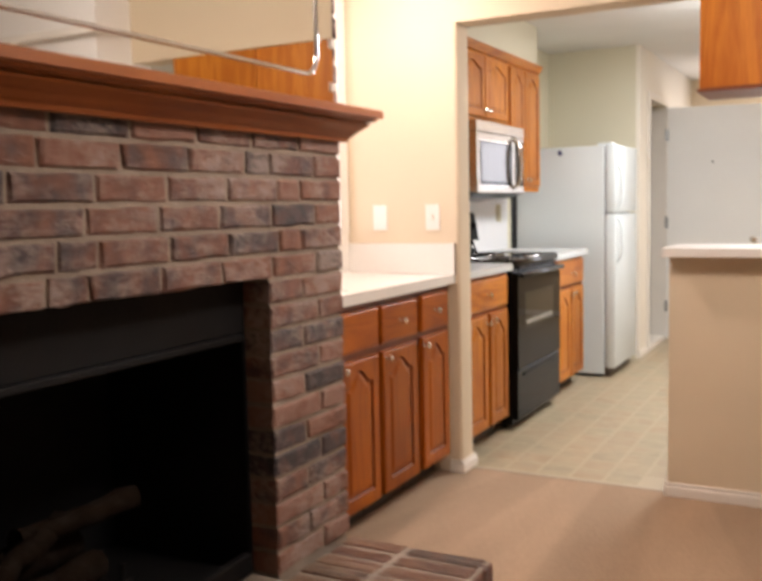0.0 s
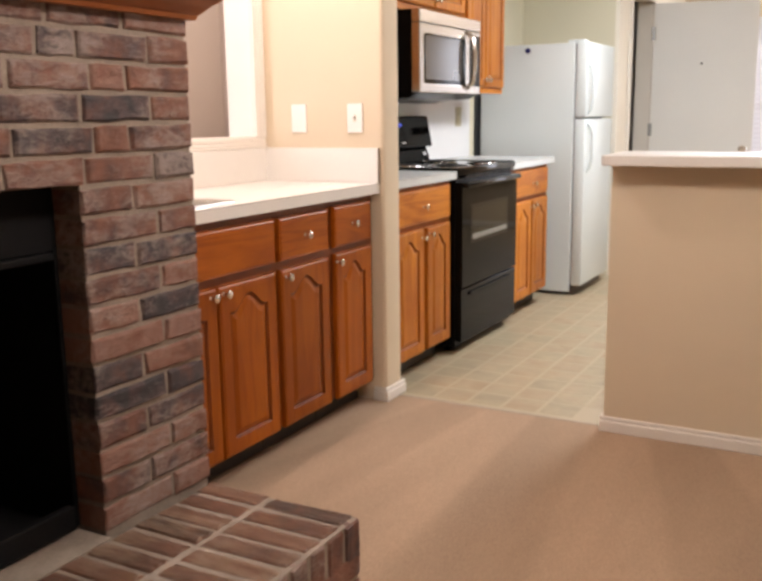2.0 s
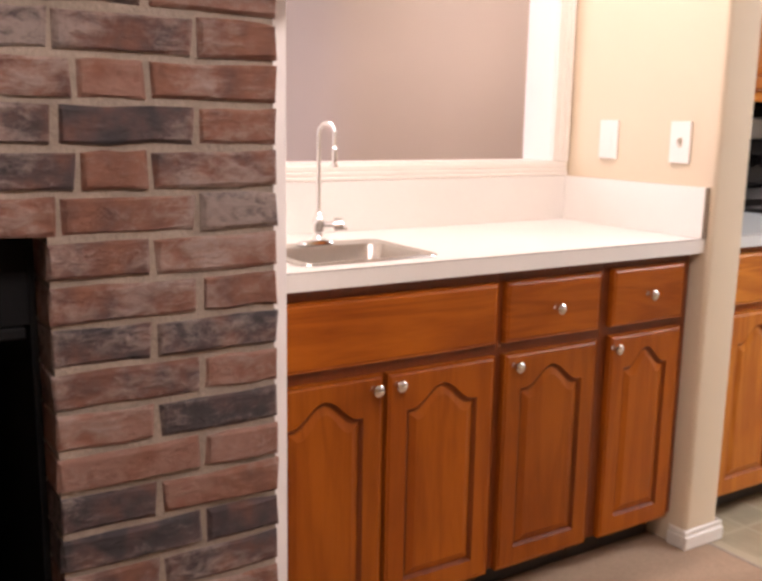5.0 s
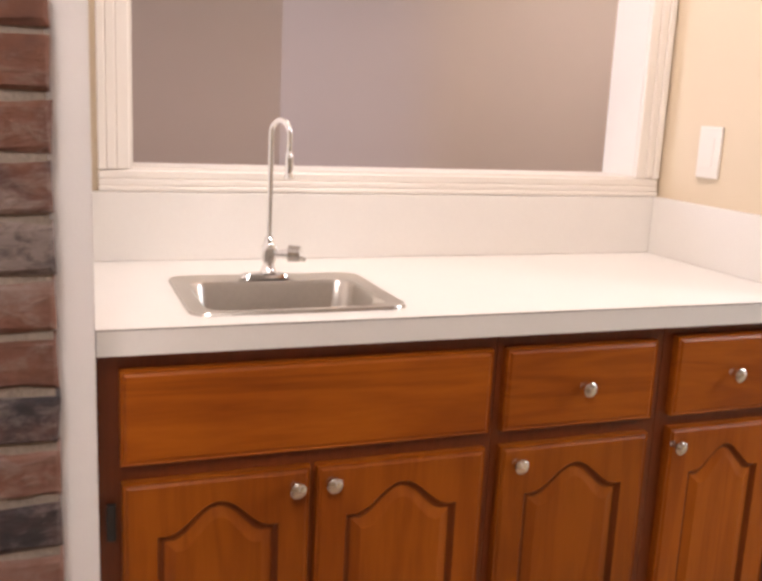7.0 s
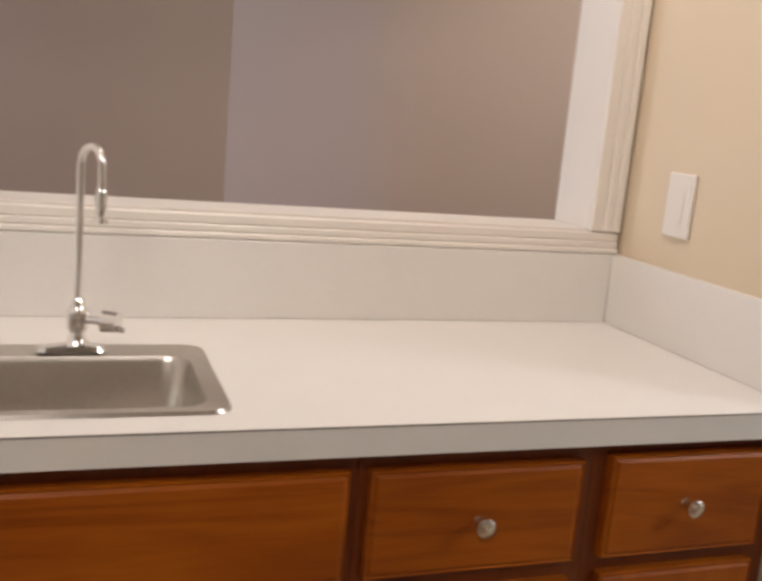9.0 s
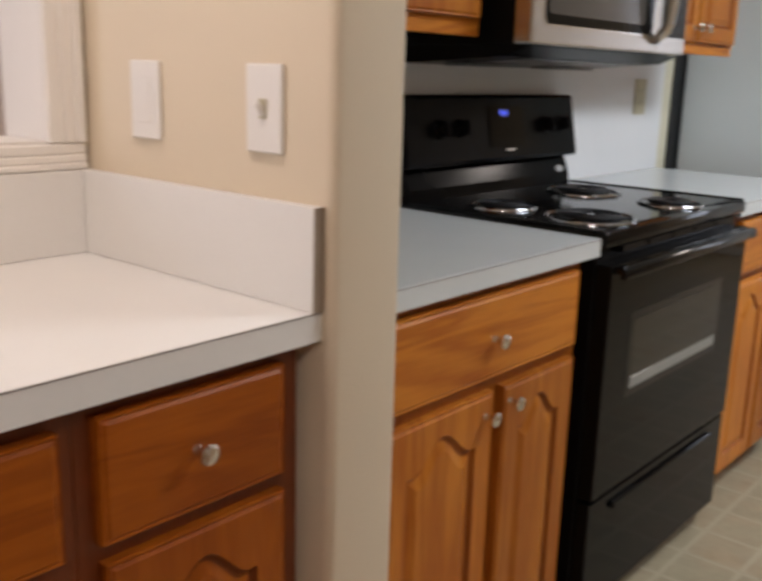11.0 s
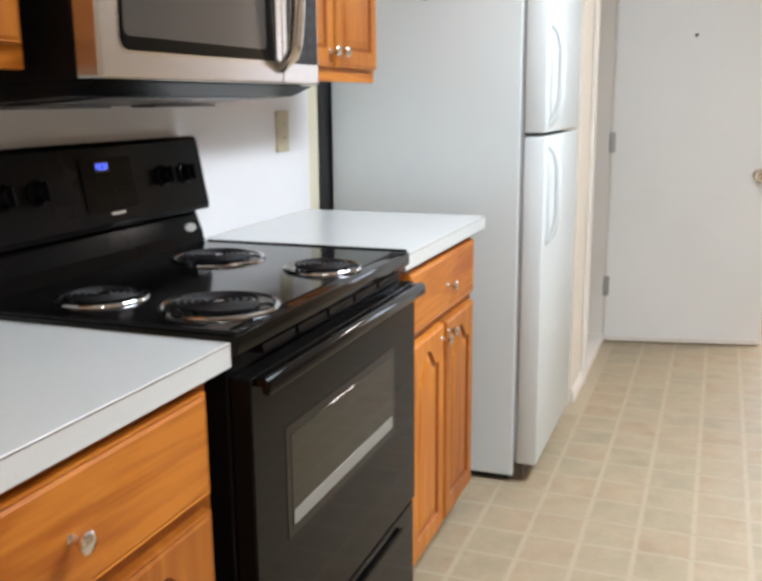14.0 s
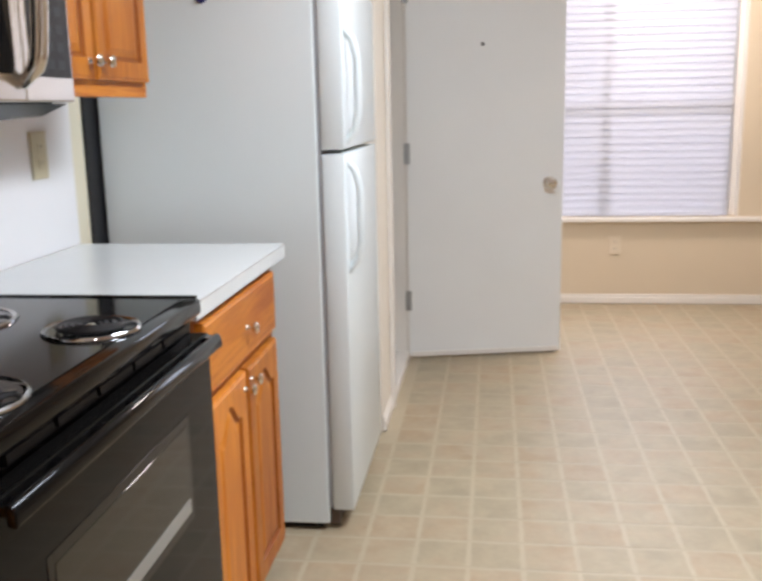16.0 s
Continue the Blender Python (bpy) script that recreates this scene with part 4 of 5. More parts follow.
def on_panel(y, u, size_y, size_u, t=0.003, lift=0.0005):
    """A thin plate on the sloping control panel; u: height along its face from 0 to 1."""
    b = bmesh.new()
    x0, z0, x1, z1 = 0.114, 1.008, 0.086, 1.160
    d = Vector((x1 - x0, z1 - z0))
    L = d.length
    d.normalize()
    nn = Vector((d.y, -d.x))
    c = Vector((x0, z0)) + d * L * u
    q = []
    for s, h in ((-1, lift), (1, lift), (1, lift + t), (-1, lift + t)):
        p = c + d * s * size_u / 2 + nn * h
        q.append((p.x, p.y))
    bm_prism(b, q, "y", y - size_y / 2, y + size_y / 2)
    return b, c + nn * lift, nn


b, _, _ = on_panel(1.228, 0.52, 0.16, 0.105)
rp("clock_glass", b, M_BLKG)
b, _, _ = on_panel(1.212, 0.74, 0.045, 0.022, t=0.0012, lift=0.0037)
rp("clock_display", b, mat("display_dark", (0.01, 0.01, 0.03), 0.1), "dark blue clock display")
DIG = bpy.data.curves.new("clock_digits", "FONT")
DIG.body, DIG.size, DIG.align_x, DIG.align_y, DIG.extrude = "12:21", 0.018, "CENTER", "CENTER", 0.0003
_t = new("digits_tmp", DIG)
bpy.context.view_layer.update()
_me = bpy.data.meshes.new_from_object(_t)
bpy.data.objects.remove(_t)
_me.materials.clear()
_me.materials.append(M_CLOCK)
dig = new("clock_digits", _me)
dig.parent = rng
tagged(dig, "glowing blue clock digits")
_, c, nn = on_panel(1.212, 0.74, 0.05, 0.02, lift=0.0056)
tilt = math.atan2(0.028, 0.154)
dig.rotation_euler = (radians(90) - tilt, 0, radians(90))
dig.location = Vector((c.x, 1.212, c.y)) - rng.location
for y in (1.223, 1.240, 1.258, 1.276):
    b, _, _ = on_panel(y, 0.42, 0.009, 0.006, t=0.001, lift=0.0037)
    rp("panel_button", b, M_BLKM)
b, _, _ = on_panel(1.240, 0.12, 0.045, 0.006, t=0.0006, lift=0.001)
rp("brand_bar", b, M_BADGE, "small grey maker's mark bar")
for y in (0.935, 1.020, 1.418, 1.505):
    _, c, nn = on_panel(y, 0.52, 0.05, 0.05)
    bm = bmesh.new()
    prof = [(0.024, 0.0005), (0.024, 0.004), (0.019, 0.006), (0.018, 0.022), (0.015, 0.025), (0.0, 0.025)]
    bm_lathe(bm, prof, (0, 0, 0), "x", 22)
    bm_box(bm, 0.0245, 0.033, -0.0045, 0.0045, -0.019, 0.019, bevel=0.0015)
    o = part("burner_knob", bm, M_BLKM, rng, "black burner control knob", smooth=True)
    o.rotation_euler = (0, -math.atan2(nn.y, nn.x), 0)
    o.location = Vector((c.x, y, c.y)) - rng.location
bm = bmesh.new()
bm_lathe(bm, [(1.0, 0.0), (0.9, 0.004), (0.0, 0.0045)], (0, 0, 0), "x", 24)
bm.transform(Matrix.Diagonal((1, 0.022, 0.011, 1)))
o = part("badge", bm, M_BADGE, rng, "small oval silver badge", smooth=True)
o.rotation_euler = (0, radians(-18), 0)
o.location = Vector((0.0985, 1.520, 0.957)) - rng.location


def burner(x, y, r):
    """Chrome ring, dark drip bowl inside it, spiral coil on its three-armed support."""
    bm = bmesh.new()
    bm_lathe(bm, [(r * 1.20, 0.9193), (r * 1.195, 0.9222), (r * 1.165, 0.9245), (r * 1.13, 0.9242), (r * 1.08, 0.9215), (r * 1.06, 0.9196)], (x, y, 0), "z", 48, cap=False)
    p = rp("burner", bm, M_PAN, "chrome trim ring with black bowl and coil", smooth=True)
    bm = bmesh.new()
    bm_lathe(bm, [(r * 1.07, 0.9218), (r * 0.95, 0.9200), (r * 0.6, 0.9196), (r * 0.3, 0.9202), (0.0, 0.9204)], (x, y, 0), "z", 40)
    part("drip_bowl", bm, M_BOWL, p, "dark drip bowl", smooth=True)
    bm = bmesh.new()
    pts = []
    turns = 5 if r > 0.075 else 4
    for i in range(turns * 24 + 1):
        a = 2 * math.pi * i / 24
        rad = r * (0.20 + 0.68 * i / (turns * 24))
        pts.append((x + rad * math.cos(a), y + rad * math.sin(a), 0.9280))
    pts.append((x + r * 0.98, y + 0.012, 0.9275))
    pts.append((x + r * 1.10, y + 0.014, 0.9250))
    bm_tube(bm, pts, 0.0034, 8)
    part("coil", bm, M_COIL, p, "black spiral heating coil", smooth=True)
    bm = bmesh.new()
    for k in range(3):
        a = 2 * math.pi * k / 3 + 0.5
        bm_tube(bm, [(x + 0.01 * math.cos(a), y + 0.01 * math.sin(a), 0.9232), (x + r * 0.98 * math.cos(a), y + r * 0.98 * math.sin(a), 0.9232)], 0.0018, 6)
    bm_lathe(bm, [(r * 0.14, 0.921), (r * 0.14, 0.9275), (r * 0.09, 0.929), (0.0, 0.929)], (x, y, 0), "z", 16)
    part("coil_support", bm, M_PAN, p)


burner(0.508, 0.962, 0.084)
burner(0.530, 1.325, 0.066)
burner(0.285, 0.950, 0.066)
burner(0.270, 1.360, 0.084)
# door, window, handle, drawer
bm = bmesh.new()
bm_box(bm, RX + 0.0005, RX + 0.036, RY0 + 0.003, RY1 - 0.003, 0.335, 0.852, bevel=0.004, seg=2)
door = rp("oven_door", bm, M_BLKG, "black glass oven door")
part_o = boxpart("oven_window", (RX + 0.0362, RX + 0.0375, 0.938, 1.415, 0.562, 0.722), M_OVW, door, "smoky glass oven window", bevel=0.0005)
bm = bmesh.new()
for b in ((0.921, 0.937, 0.545, 0.739), (1.416, 1.432, 0.545, 0.739), (0.9375, 1.4155, 0.545, 0.5615), (0.9375, 1.4155, 0.7225, 0.739)):
    bm_box(bm, RX + 0.0362, RX + 0.0368, *b)
part("window_border", bm, M_BLK, door)
# Raised grey strip along the window's lower side.
boxpart("window_lip", (RX + 0.0376, RX + 0.0390, 0.940, 1.413, 0.5635, 0.590), mat("grey_strip_finish", (0.215, 0.215, 0.195), 0.16, var=0.05), door, "grey strip along the lower side of the oven window", bevel=0.0005)
bm = bmesh.new()
bm_prism(bm, [(RX + 0.050, 0.828), (RX + 0.060, 0.825), (RX + 0.065, 0.830), (RX + 0.064, 0.845), (RX + 0.058, 0.853), (RX + 0.050, 0.854)], "y", RY0 + 0.012, RY1 - 0.012)
bmesh.ops.bevel(bm, geom=list(bm.edges), offset=0.003, segments=2, affect="EDGES", profile=0.5)
for k in range(7):
    y = RY0 + 0.016 + (RY1 - RY0 - 0.060) * k / 6
    bm_box(bm, RX + 0.0362, RX + 0.0505, y, y + 0.028, 0.836, 0.851, bevel=0.002)
part("handle", bm, M_BLK, door, "black oven door handle", smooth=True)
# Chrome strip put in for the highlight in the handle gap.
bm = bmesh.new()
bm_box(bm, RX + 0.0362, RX + 0.0372, RY0 + 0.05, RY1 - 0.05, 0.8275, 0.8345, bevel=0.0004)
part("handle_channel", bm, M_PAN, door, "thin chrome strip for the highlight behind the handle")
bm = bmesh.new()
for k in range(5):
    y = RY0 + 0.075 + (RY1 - RY0 - 0.264) * k / 4
    bm_box(bm, RX + 0.0002, RX + 0.0206, y, y + 0.112, 0.8710, 0.8845)
rp("vent_slats", bm, M_BLKM, "row of oven vent slots")
bm = bmesh.new()
bm_box(bm, RX + 0.0005, RX + 0.032, RY0 + 0.003, RY1 - 0.003, 0.062, 0.327, bevel=0.004, seg=2)
bm_box(bm, RX + 0.0325, RX + 0.042, RY0 + 0.10, RY1 - 0.10, 0.286, 0.304, bevel=0.004)
rp("storage_drawer", bm, M_BLKG, "black storage drawer of the range")
for x in (0.08, 0.54):
    for y in (RY0 + 0.05, RY1 - 0.05):
        bm = bmesh.new()
        bm_lathe(bm, [(0.014, 0.004), (0.014, 0.012), (0.007, 0.014), (0.007, 0.031)], (x, y, 0), "z", 12)
        rp("foot", bm, M_BLKM)

# ---- microwave ----
mw = thing("over_range_microwave", (0.2, 1.2, 1.29), "stainless steel over-the-range microwave with black window", "microwave")
MY0, MY1, MZ0, MZ1, MX = 0.816, 1.578, 1.280, 1.674, 0.372


def mp(name, bm, m, label="", smooth=False, parent=None):
    o = part(name, bm, m, parent or mw, label, smooth)
    if parent is None:
        o.location -= mw.location
    return o


bm = bmesh.new()
bm_box(bm, 0.046, MX, MY0, MY1, MZ0, MZ1, bevel=0.002)
mp("body", bm, M_BLKM, "black microwave case")
bm = bmesh.new()
bm_box(bm, MX + 0.0005, MX + 0.046, MY0, 1.402, MZ0 + 0.002, 1.612, bevel=0.005, seg=2)
mdoor = mp("door", bm, M_STEEL, "brushed stainless microwave door")
bm = bmesh.new()
loops_pts = [(y, z) for y, z in rrect(0.866, 1.368, 1.325, 1.565, 0.02)]
bm_prism(bm, loops_pts, "x", MX + 0.0462, MX + 0.049)
rim = bmesh.new()
bm_prism(rim, rrect(0.8625, 1.3715, 1.3215, 1.5685, 0.022), "x", MX + 0.0461, MX + 0.0472)
mp("window_rim", rim, M_BARS, "thin bright rim round the window", parent=mdoor)
mwin = mp("door_window", bm, M_BLKG, "black glass microwave window", parent=mdoor)
bm = bmesh.new()
bm_prism(bm, rrect(0.872, 1.322, 1.346, 1.555, 0.012), "x", MX + 0.0491, MX + 0.0496)
mp("window_screen", bm, M_MWW, "grey perforated screen behind the glass", parent=mwin)
bm = bmesh.new()
pts = [(MX + 0.046, 1.388, 1.308), (MX + 0.074, 1.388, 1.338)]
for i in range(9):
    z = 1.356 + 0.20 * i / 8
    pts.append((MX + 0.080 + 0.008 * math.sin(math.pi * i / 8), 1.388, z))
pts += [(MX + 0.074, 1.388, 1.576), (MX + 0.046, 1.388, 1.602)]
bm_tube(bm, pts, [0.009] + [0.0145] * (len(pts) - 2) + [0.009], 16)
mp("handle", bm, M_BARS, "curved stainless microwave handle", True, parent=mdoor)
bm = bmesh.new()
bm_box(bm, MX + 0.0005, MX + 0.044, 1.4035, MY1, MZ0 + 0.002, 1.612, bevel=0.004, seg=2)
cpan = mp("control_panel", bm, M_STEEL, "stainless control panel")
mp("keypad", (lambda b: (bm_box(b, MX + 0.0442, MX + 0.0460, 1.427, 1.568, 1.324, 1.588, bevel=0.0006), b)[1])(bmesh.new()), mat("keypad_film", (0.028, 0.026, 0.026), 0.55, var=0.3, scale=60, spec=0.15), "dark glass keypad", parent=cpan)
for r in range(6):
    for c in range(3):
        bm = bmesh.new()
        y, z = 1.442 + 0.038 * c, 1.338 + 0.030 * r
        bm_box(bm, MX + 0.0462, MX + 0.0468, y, y + 0.026, z, z + 0.016)
        mp("key", bm, mat("key_grey", (0.05, 0.05, 0.052), 0.6, spec=0.1) if r + c == 0 else bpy.data.materials["key_grey"], parent=cpan)
bm = bmesh.new()
bm_box(bm, MX + 0.0005, MX + 0.046, MY0, MY1, 1.6135, MZ1, bevel=0.005, seg=2)
mp("vent_grille", bm, M_STEEL, "stainless top vent strip")
bm = bmesh.new()
bm_prism(bm, [(0.048, 1.2795), (MX + 0.03, 1.2795), (MX - 0.02, 1.258), (0.13, 1.243), (0.048, 1.240)], "y", MY0 + 0.006, MY1 - 0.006)
under = mp("underside", bm, M_BLKM, "black underside with filters")
for y0, y1 in ((0.90, 1.13), (1.27, 1.50)):
    bm = bmesh.new()
    bm_box(bm, 0.135, 0.195, y0, y1, 1.2375, 1.2425, bevel=0.001)
    mp("grease_filter", bm, mat("filter_mesh", (0.20, 0.20, 0.20), 0.5, 0.6, var=0.2, scale=90) if y0 < 1 else bpy.data.materials["filter_mesh"], "grey metal grease filter")


bm = bmesh.new()
bm_prism(bm, [(0.345, 1.2560), (0.205, 1.2465), (0.205, 1.2445), (0.340, 1.2535)], "y", 0.93, 1.48)
mp("lamp_lens", bm, M_LENS, "smoky grey lamp lens")

# ---- wall cabinets ----
def wall_cabinet(y0, y1, z0, z1, doors, label, xf=0.305, crown=True, knobs=True, lip=True, name="wall_cabinet"):
    cab = thing(name, (0.15, (y0 + y1) / 2, z0), label, "cabinet", "kitchen wall cabinets")

    def place(o):
        o.location -= cab.location
        return o
    bm = bmesh.new()
    bm_box(bm, 0.046, xf - 0.019, y0, y1, z0 + 0.012, z1)
    place(part("body", bm, M_OAKK, cab))
    bm = bmesh.new()
    bm_box(bm, xf - 0.0185, xf, y0, y1, z0, z1, bevel=0.0015)
    place(part("face_frame", bm, M_OAKKH, cab))
    for a, b, kn in doors:
        bm = bmesh.new()
        door_mesh(bm, xf + 0.001, a, b, z0 + 0.035, z1 - 0.035, drop=0.045 if z1 - z0 > 0.5 else 0.035, rail=0.045)
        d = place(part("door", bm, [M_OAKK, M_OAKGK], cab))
        if knobs:
            knob(d, xf + 0.0195, kn, z0 + 0.075)
    if crown:
        bm = bmesh.new()
        bm_prism(bm, [(xf, z1 - 0.02), (xf + 0.012, z1 - 0.015), (xf + 0.034, z1 + 0.022), (xf + 0.034, z1 + 0.03), (xf - 0.02, z1 + 0.03), (xf - 0.02, z1 + 0.0005), (xf, z1 + 0.0005)], "y", y0, y1)
        place(part("crown_moulding", bm, M_OAKKH, cab))
    return cab


wall_cabinet(0.145, 0.790, 1.296, 2.095, [(0.165, 0.465, 0.440), (0.475, 0.768, 0.500)], "honey oak wall cabinet with two arched doors beside the microwave")
wall_cabinet(0.792, 1.596, 1.678, 2.095, [(0.812, 1.186, 1.162), (1.196, 1.574, 1.222)], "short honey oak wall cabinet above the microwave")
wall_cabinet(1.598, 2.205, 1.296, 2.095, [(1.622, 1.878, 1.852), (1.890, 2.182, 1.916)], "honey oak wall cabinet with two doors beside the refrigerator")
setting("soffit_kitchen", [(0.041, 0.300, 0.1415, 2.205, 2.127, CEIL - 0.001)], M_WALL2, "pale sage painted soffit above the wall cabinets")

# cabinet hanging over the breakfast bar
oc = thing("over_bar_cabinet", (2.3, 0.16, 1.66), "honey oak cabinet hanging over the breakfast bar with a plain back", "cabinet")
for nme, b in (("body", (1.672, 2.72, 0.020, 0.31, 1.650, 2.011)), ("back_panel", (1.668, 2.198, 0.006, 0.0195, 1.646, 2.011)), ("back_panel", (2.202, 2.724, 0.006, 0.0195, 1.646, 2.011)), ("bottom_rail", (1.660, 2.732, -0.004, 0.32, 1.630, 1.6455))):
    o = boxpart(nme, b, M_OAKK if nme != "bottom_rail" else M_OAKD, oc, bevel=0.002)
    o.location -= oc.location

# ---- refrigerator ----
fr = thing("refrigerator", (0.35, 2.9, 0), "white top-freezer refrigerator with textured side", "refrigerator")


def fp(name, bm, m, label="", smooth=False, parent=None):
    o = part(name, bm, m, parent or fr, label, smooth)
    if parent is None:
        o.location -= fr.location
    return o


FY0, FY1, FXB = 2.455, 3.110, 0.686
bm = bmesh.new()
bm_box(bm, 0.058, FXB, FY0, FY1, 0.024, 1.602, bevel=0.004, seg=2)
fp("cabinet_shell", bm, M_FRID)
bm = bmesh.new()
bm_box(bm, FXB + 0.0005, FXB + 0.012, FY0 + 0.006, FY1 - 0.006, 0.078, 1.595)
fp("door_gasket", bm, M_GASK)
for nme, z0, z1 in (("freezer_door", 1.146, 1.608), ("fridge_door", 0.070, 1.134)):
    bm = bmesh.new()
    bm_box(bm, FXB + 0.0125, FXB + 0.078, FY0, FY1, z0, z1, bevel=0.006, seg=2)
    d = fp(nme, bm, M_FRID, smooth=True)
    bm = bmesh.new()
    hz0, hz1 = (1.165, 1.475) if z0 > 1 else (0.80, 1.115)
    pts = [(FXB + 0.074, FY0 + 0.05, hz0), (FXB + 0.100, FY0 + 0.05, hz0 + 0.03), (FXB + 0.112, FY0 + 0.05, hz0 + 0.08), (FXB + 0.112, FY0 + 0.05, hz1 - 0.08), (FXB + 0.100, FY0 + 0.05, hz1 - 0.03), (FXB + 0.074, FY0 + 0.05, hz1)]
    bm_tube(bm, pts, [0.010, 0.011, 0.011, 0.011, 0.011, 0.010], 12)
    part("handle", bm, M_FRID, d, "white moulded pull handle", True)
bm = bmesh.new()
bm_box(bm, FXB + 0.001, FXB + 0.030, FY0 + 0.02, FY1 - 0.02, 0.014, 0.066)
for k in range(4):
    bm_box(bm, FXB + 0.0302, FXB + 0.034, FY0 + 0.05, FY1 - 0.05, 0.020 + 0.011 * k, 0.026 + 0.011 * k)
fp("kick_grille", bm, mat("brown_grille_plastic", (0.085, 0.06, 0.045), 0.5), "dark brown kick grille")
bm = bmesh.new()
bm_box(bm, 0.12, FXB - 0.02, FY0 + 0.015, FY1 - 0.015, 0.008, 0.0235)
fp("underframe", bm, M_BLKM, "black underframe")
bm = bmesh.new()
bm_box(bm, FXB - 0.05, FXB + 0.055, FY0 + 0.02, FY0 + 0.10, 1.6025, 1.622, bevel=0.003)
fp("hinge_cover", bm, M_FRID)
for y in (FY0 + 0.06, FY1 - 0.06):
    bm = bmesh.new()
    bm_lathe(bm, [(0.018, 0.003), (0.018, 0.012), (0.01, 0.012)], (0.56, y, 0), "z", 12)
    fp("foot", bm, M_BLKM)
bm = bmesh.new()
bm_lathe(bm, [(0.017, 0.0), (0.017, -0.004), (0.012, -0.006), (0.0, -0.006)], (0.380, FY0 - 0.0003, 1.564), "y", 20)
tagged(part("fridge_magnet", bm, M_BLUE, smooth=True), "round dark blue magnet on the refrigerator's side", "magnet")
# Dark sheet on the sage wall, put there for the fridge gap's shade.
setting("alcove_shadow_wall", [(0.0405, 0.050, 2.385, 3.295, 0.004, 1.60)], M_COIL, "dark sheet on the wall for the shade behind the refrigerator")

# ---- utility door ----
ud = thing("utility_door", (0.757, 4.3465, 0), "off-white flat door standing open with peephole and nickel knob", "door")
bm = bmesh.new()
bm_box(bm, 0.0, 0.775, 0.0, 0.035, 0.012, 2.012, bevel=0.002)
slab = part("slab", bm, M_DOORP, ud)
bm = bmesh.new()
bm_lathe(bm, [(0.0085, 0.0), (0.0085, -0.004), (0.005, -0.005), (0.0, -0.003)], (0.370, -0.0005, 1.540), "y", 14)
part("peephole", bm, M_SLOT, slab, "small dark peephole", True)
bm = bmesh.new()
bm_lathe(bm, [(0.031, 0.0), (0.030, -0.006), (0.014, -0.009), (0.012, -0.030), (0.024, -0.038), (0.029, -0.050), (0.024, -0.062), (0.0, -0.066)], (0.705, -0.0005, 0.872), "y", 22)
part("door_knob", bm, M_NICK, slab, "round satin nickel door knob", True)
bm = bmesh.new()
bm_box(bm, 0.01, 0.765, -0.008, -0.0005, 0.010, 0.035, bevel=0.002)
part("door_sweep", bm, M_TRIM, slab)
for z in (0.30, 1.03, 1.78):
    bm = bmesh.new()
    bm_box(bm, -0.016, 0.012, -0.006, -0.0005, z - 0.05, z + 0.05, bevel=0.002)
    part("hinge", bm, M_HINGE, ud, "satin grey hinge")
ud.rotation_euler = (0, 0, radians(12))

# ---- dining window ----
win = thing("window_1", (1.9, FAR, WZ0), "white framed double hung window with closed white blinds", "window")


def wp(name, bm, m, label=""):
    o = part(name, bm, m, win, label)
    o.location -= win.location
    return o


bm = bmesh.new()
for b in ((WX0, WX0 + 0.045, WZ0, WZ1), (WX1 - 0.045, WX1, WZ0, WZ1), (WX0 + 0.0455, WX1 - 0.0455, WZ0, WZ0 + 0.045), (WX0 + 0.0455, WX1 - 0.0455, WZ1 - 0.045, WZ1),
          (WX0 + 0.0455, WX1 - 0.0455, 1.23, 1.27), (1.868, 1.908, WZ0 + 0.0455, 1.2295), (1.868, 1.908, 1.2705, WZ1 - 0.0455)):
    bm_box(bm, b[0], b[1], FAR + 0.06, FAR + 0.10, b[2], b[3], bevel=0.003)
wp("window_frame", bm, M_TRIM)
for x0, x1 in ((WX0 + 0.046, 1.8675), (1.9085, WX1 - 0.046)):
    for z0, z1 in ((WZ0 + 0.046, 1.2295), (1.2705, WZ1 - 0.046)):
        bm = bmesh.new()
        bm_box(bm, x0, x1, FAR + 0.078, FAR + 0.082, z0, z1)
        o = wp("pane", bm, M_GLASS)
        o.visible_shadow = False
bm = bmesh.new()
bm_box(bm, WX0 - 0.05, WX1 + 0.14, FAR - 0.045, FAR + 0.058, WZ0 - 0.028, WZ0 - 0.001, bevel=0.004)
wp("window_sill", bm, M_TRIM)
bm = bmesh.new()
bm_box(bm, WX1 - 0.008, WX1 - 0.0005, FAR + 0.0005, FAR + 0.0595, WZ0 + 0.0005, WZ1 - 0.0005)
wp("window_return", bm, M_TRIM, "white painted side of the window recess")
bl = thing("window_blinds", (1.9, FAR + 0.025, WZ1), "white horizontal slat blinds, closed, in the dining window", "blinds")
bm = bmesh.new()
bm_box(bm, WX0 + 0.01, WX1 - 0.01, FAR + 0.005, FAR + 0.045, WZ1 - 0.04, WZ1 - 0.002, bevel=0.003)
o = part("headrail", bm, M_BLIND, bl)
o.location -= bl.location
bm = bmesh.new()
bm_prism(bm, [(-0.025, -0.004), (-0.008, 0.001), (0.025, 0.004), (0.025, 0.0065), (-0.008, 0.0035), (-0.025, -0.0015)], "x", WX0 + 0.014, WX1 - 0.062)
slat = mesh_of("slat", bm, M_BLIND)
z = WZ1 - 0.055
while z > WZ0 + 0.045:
    o = new("slat", slat)
    o.parent = bl
    o.location = Vector((0, FAR + 0.025, z)) - bl.location
    o.rotation_euler = (radians(66), 0, 0)
    z -= 0.0430
bm = bmesh.new()
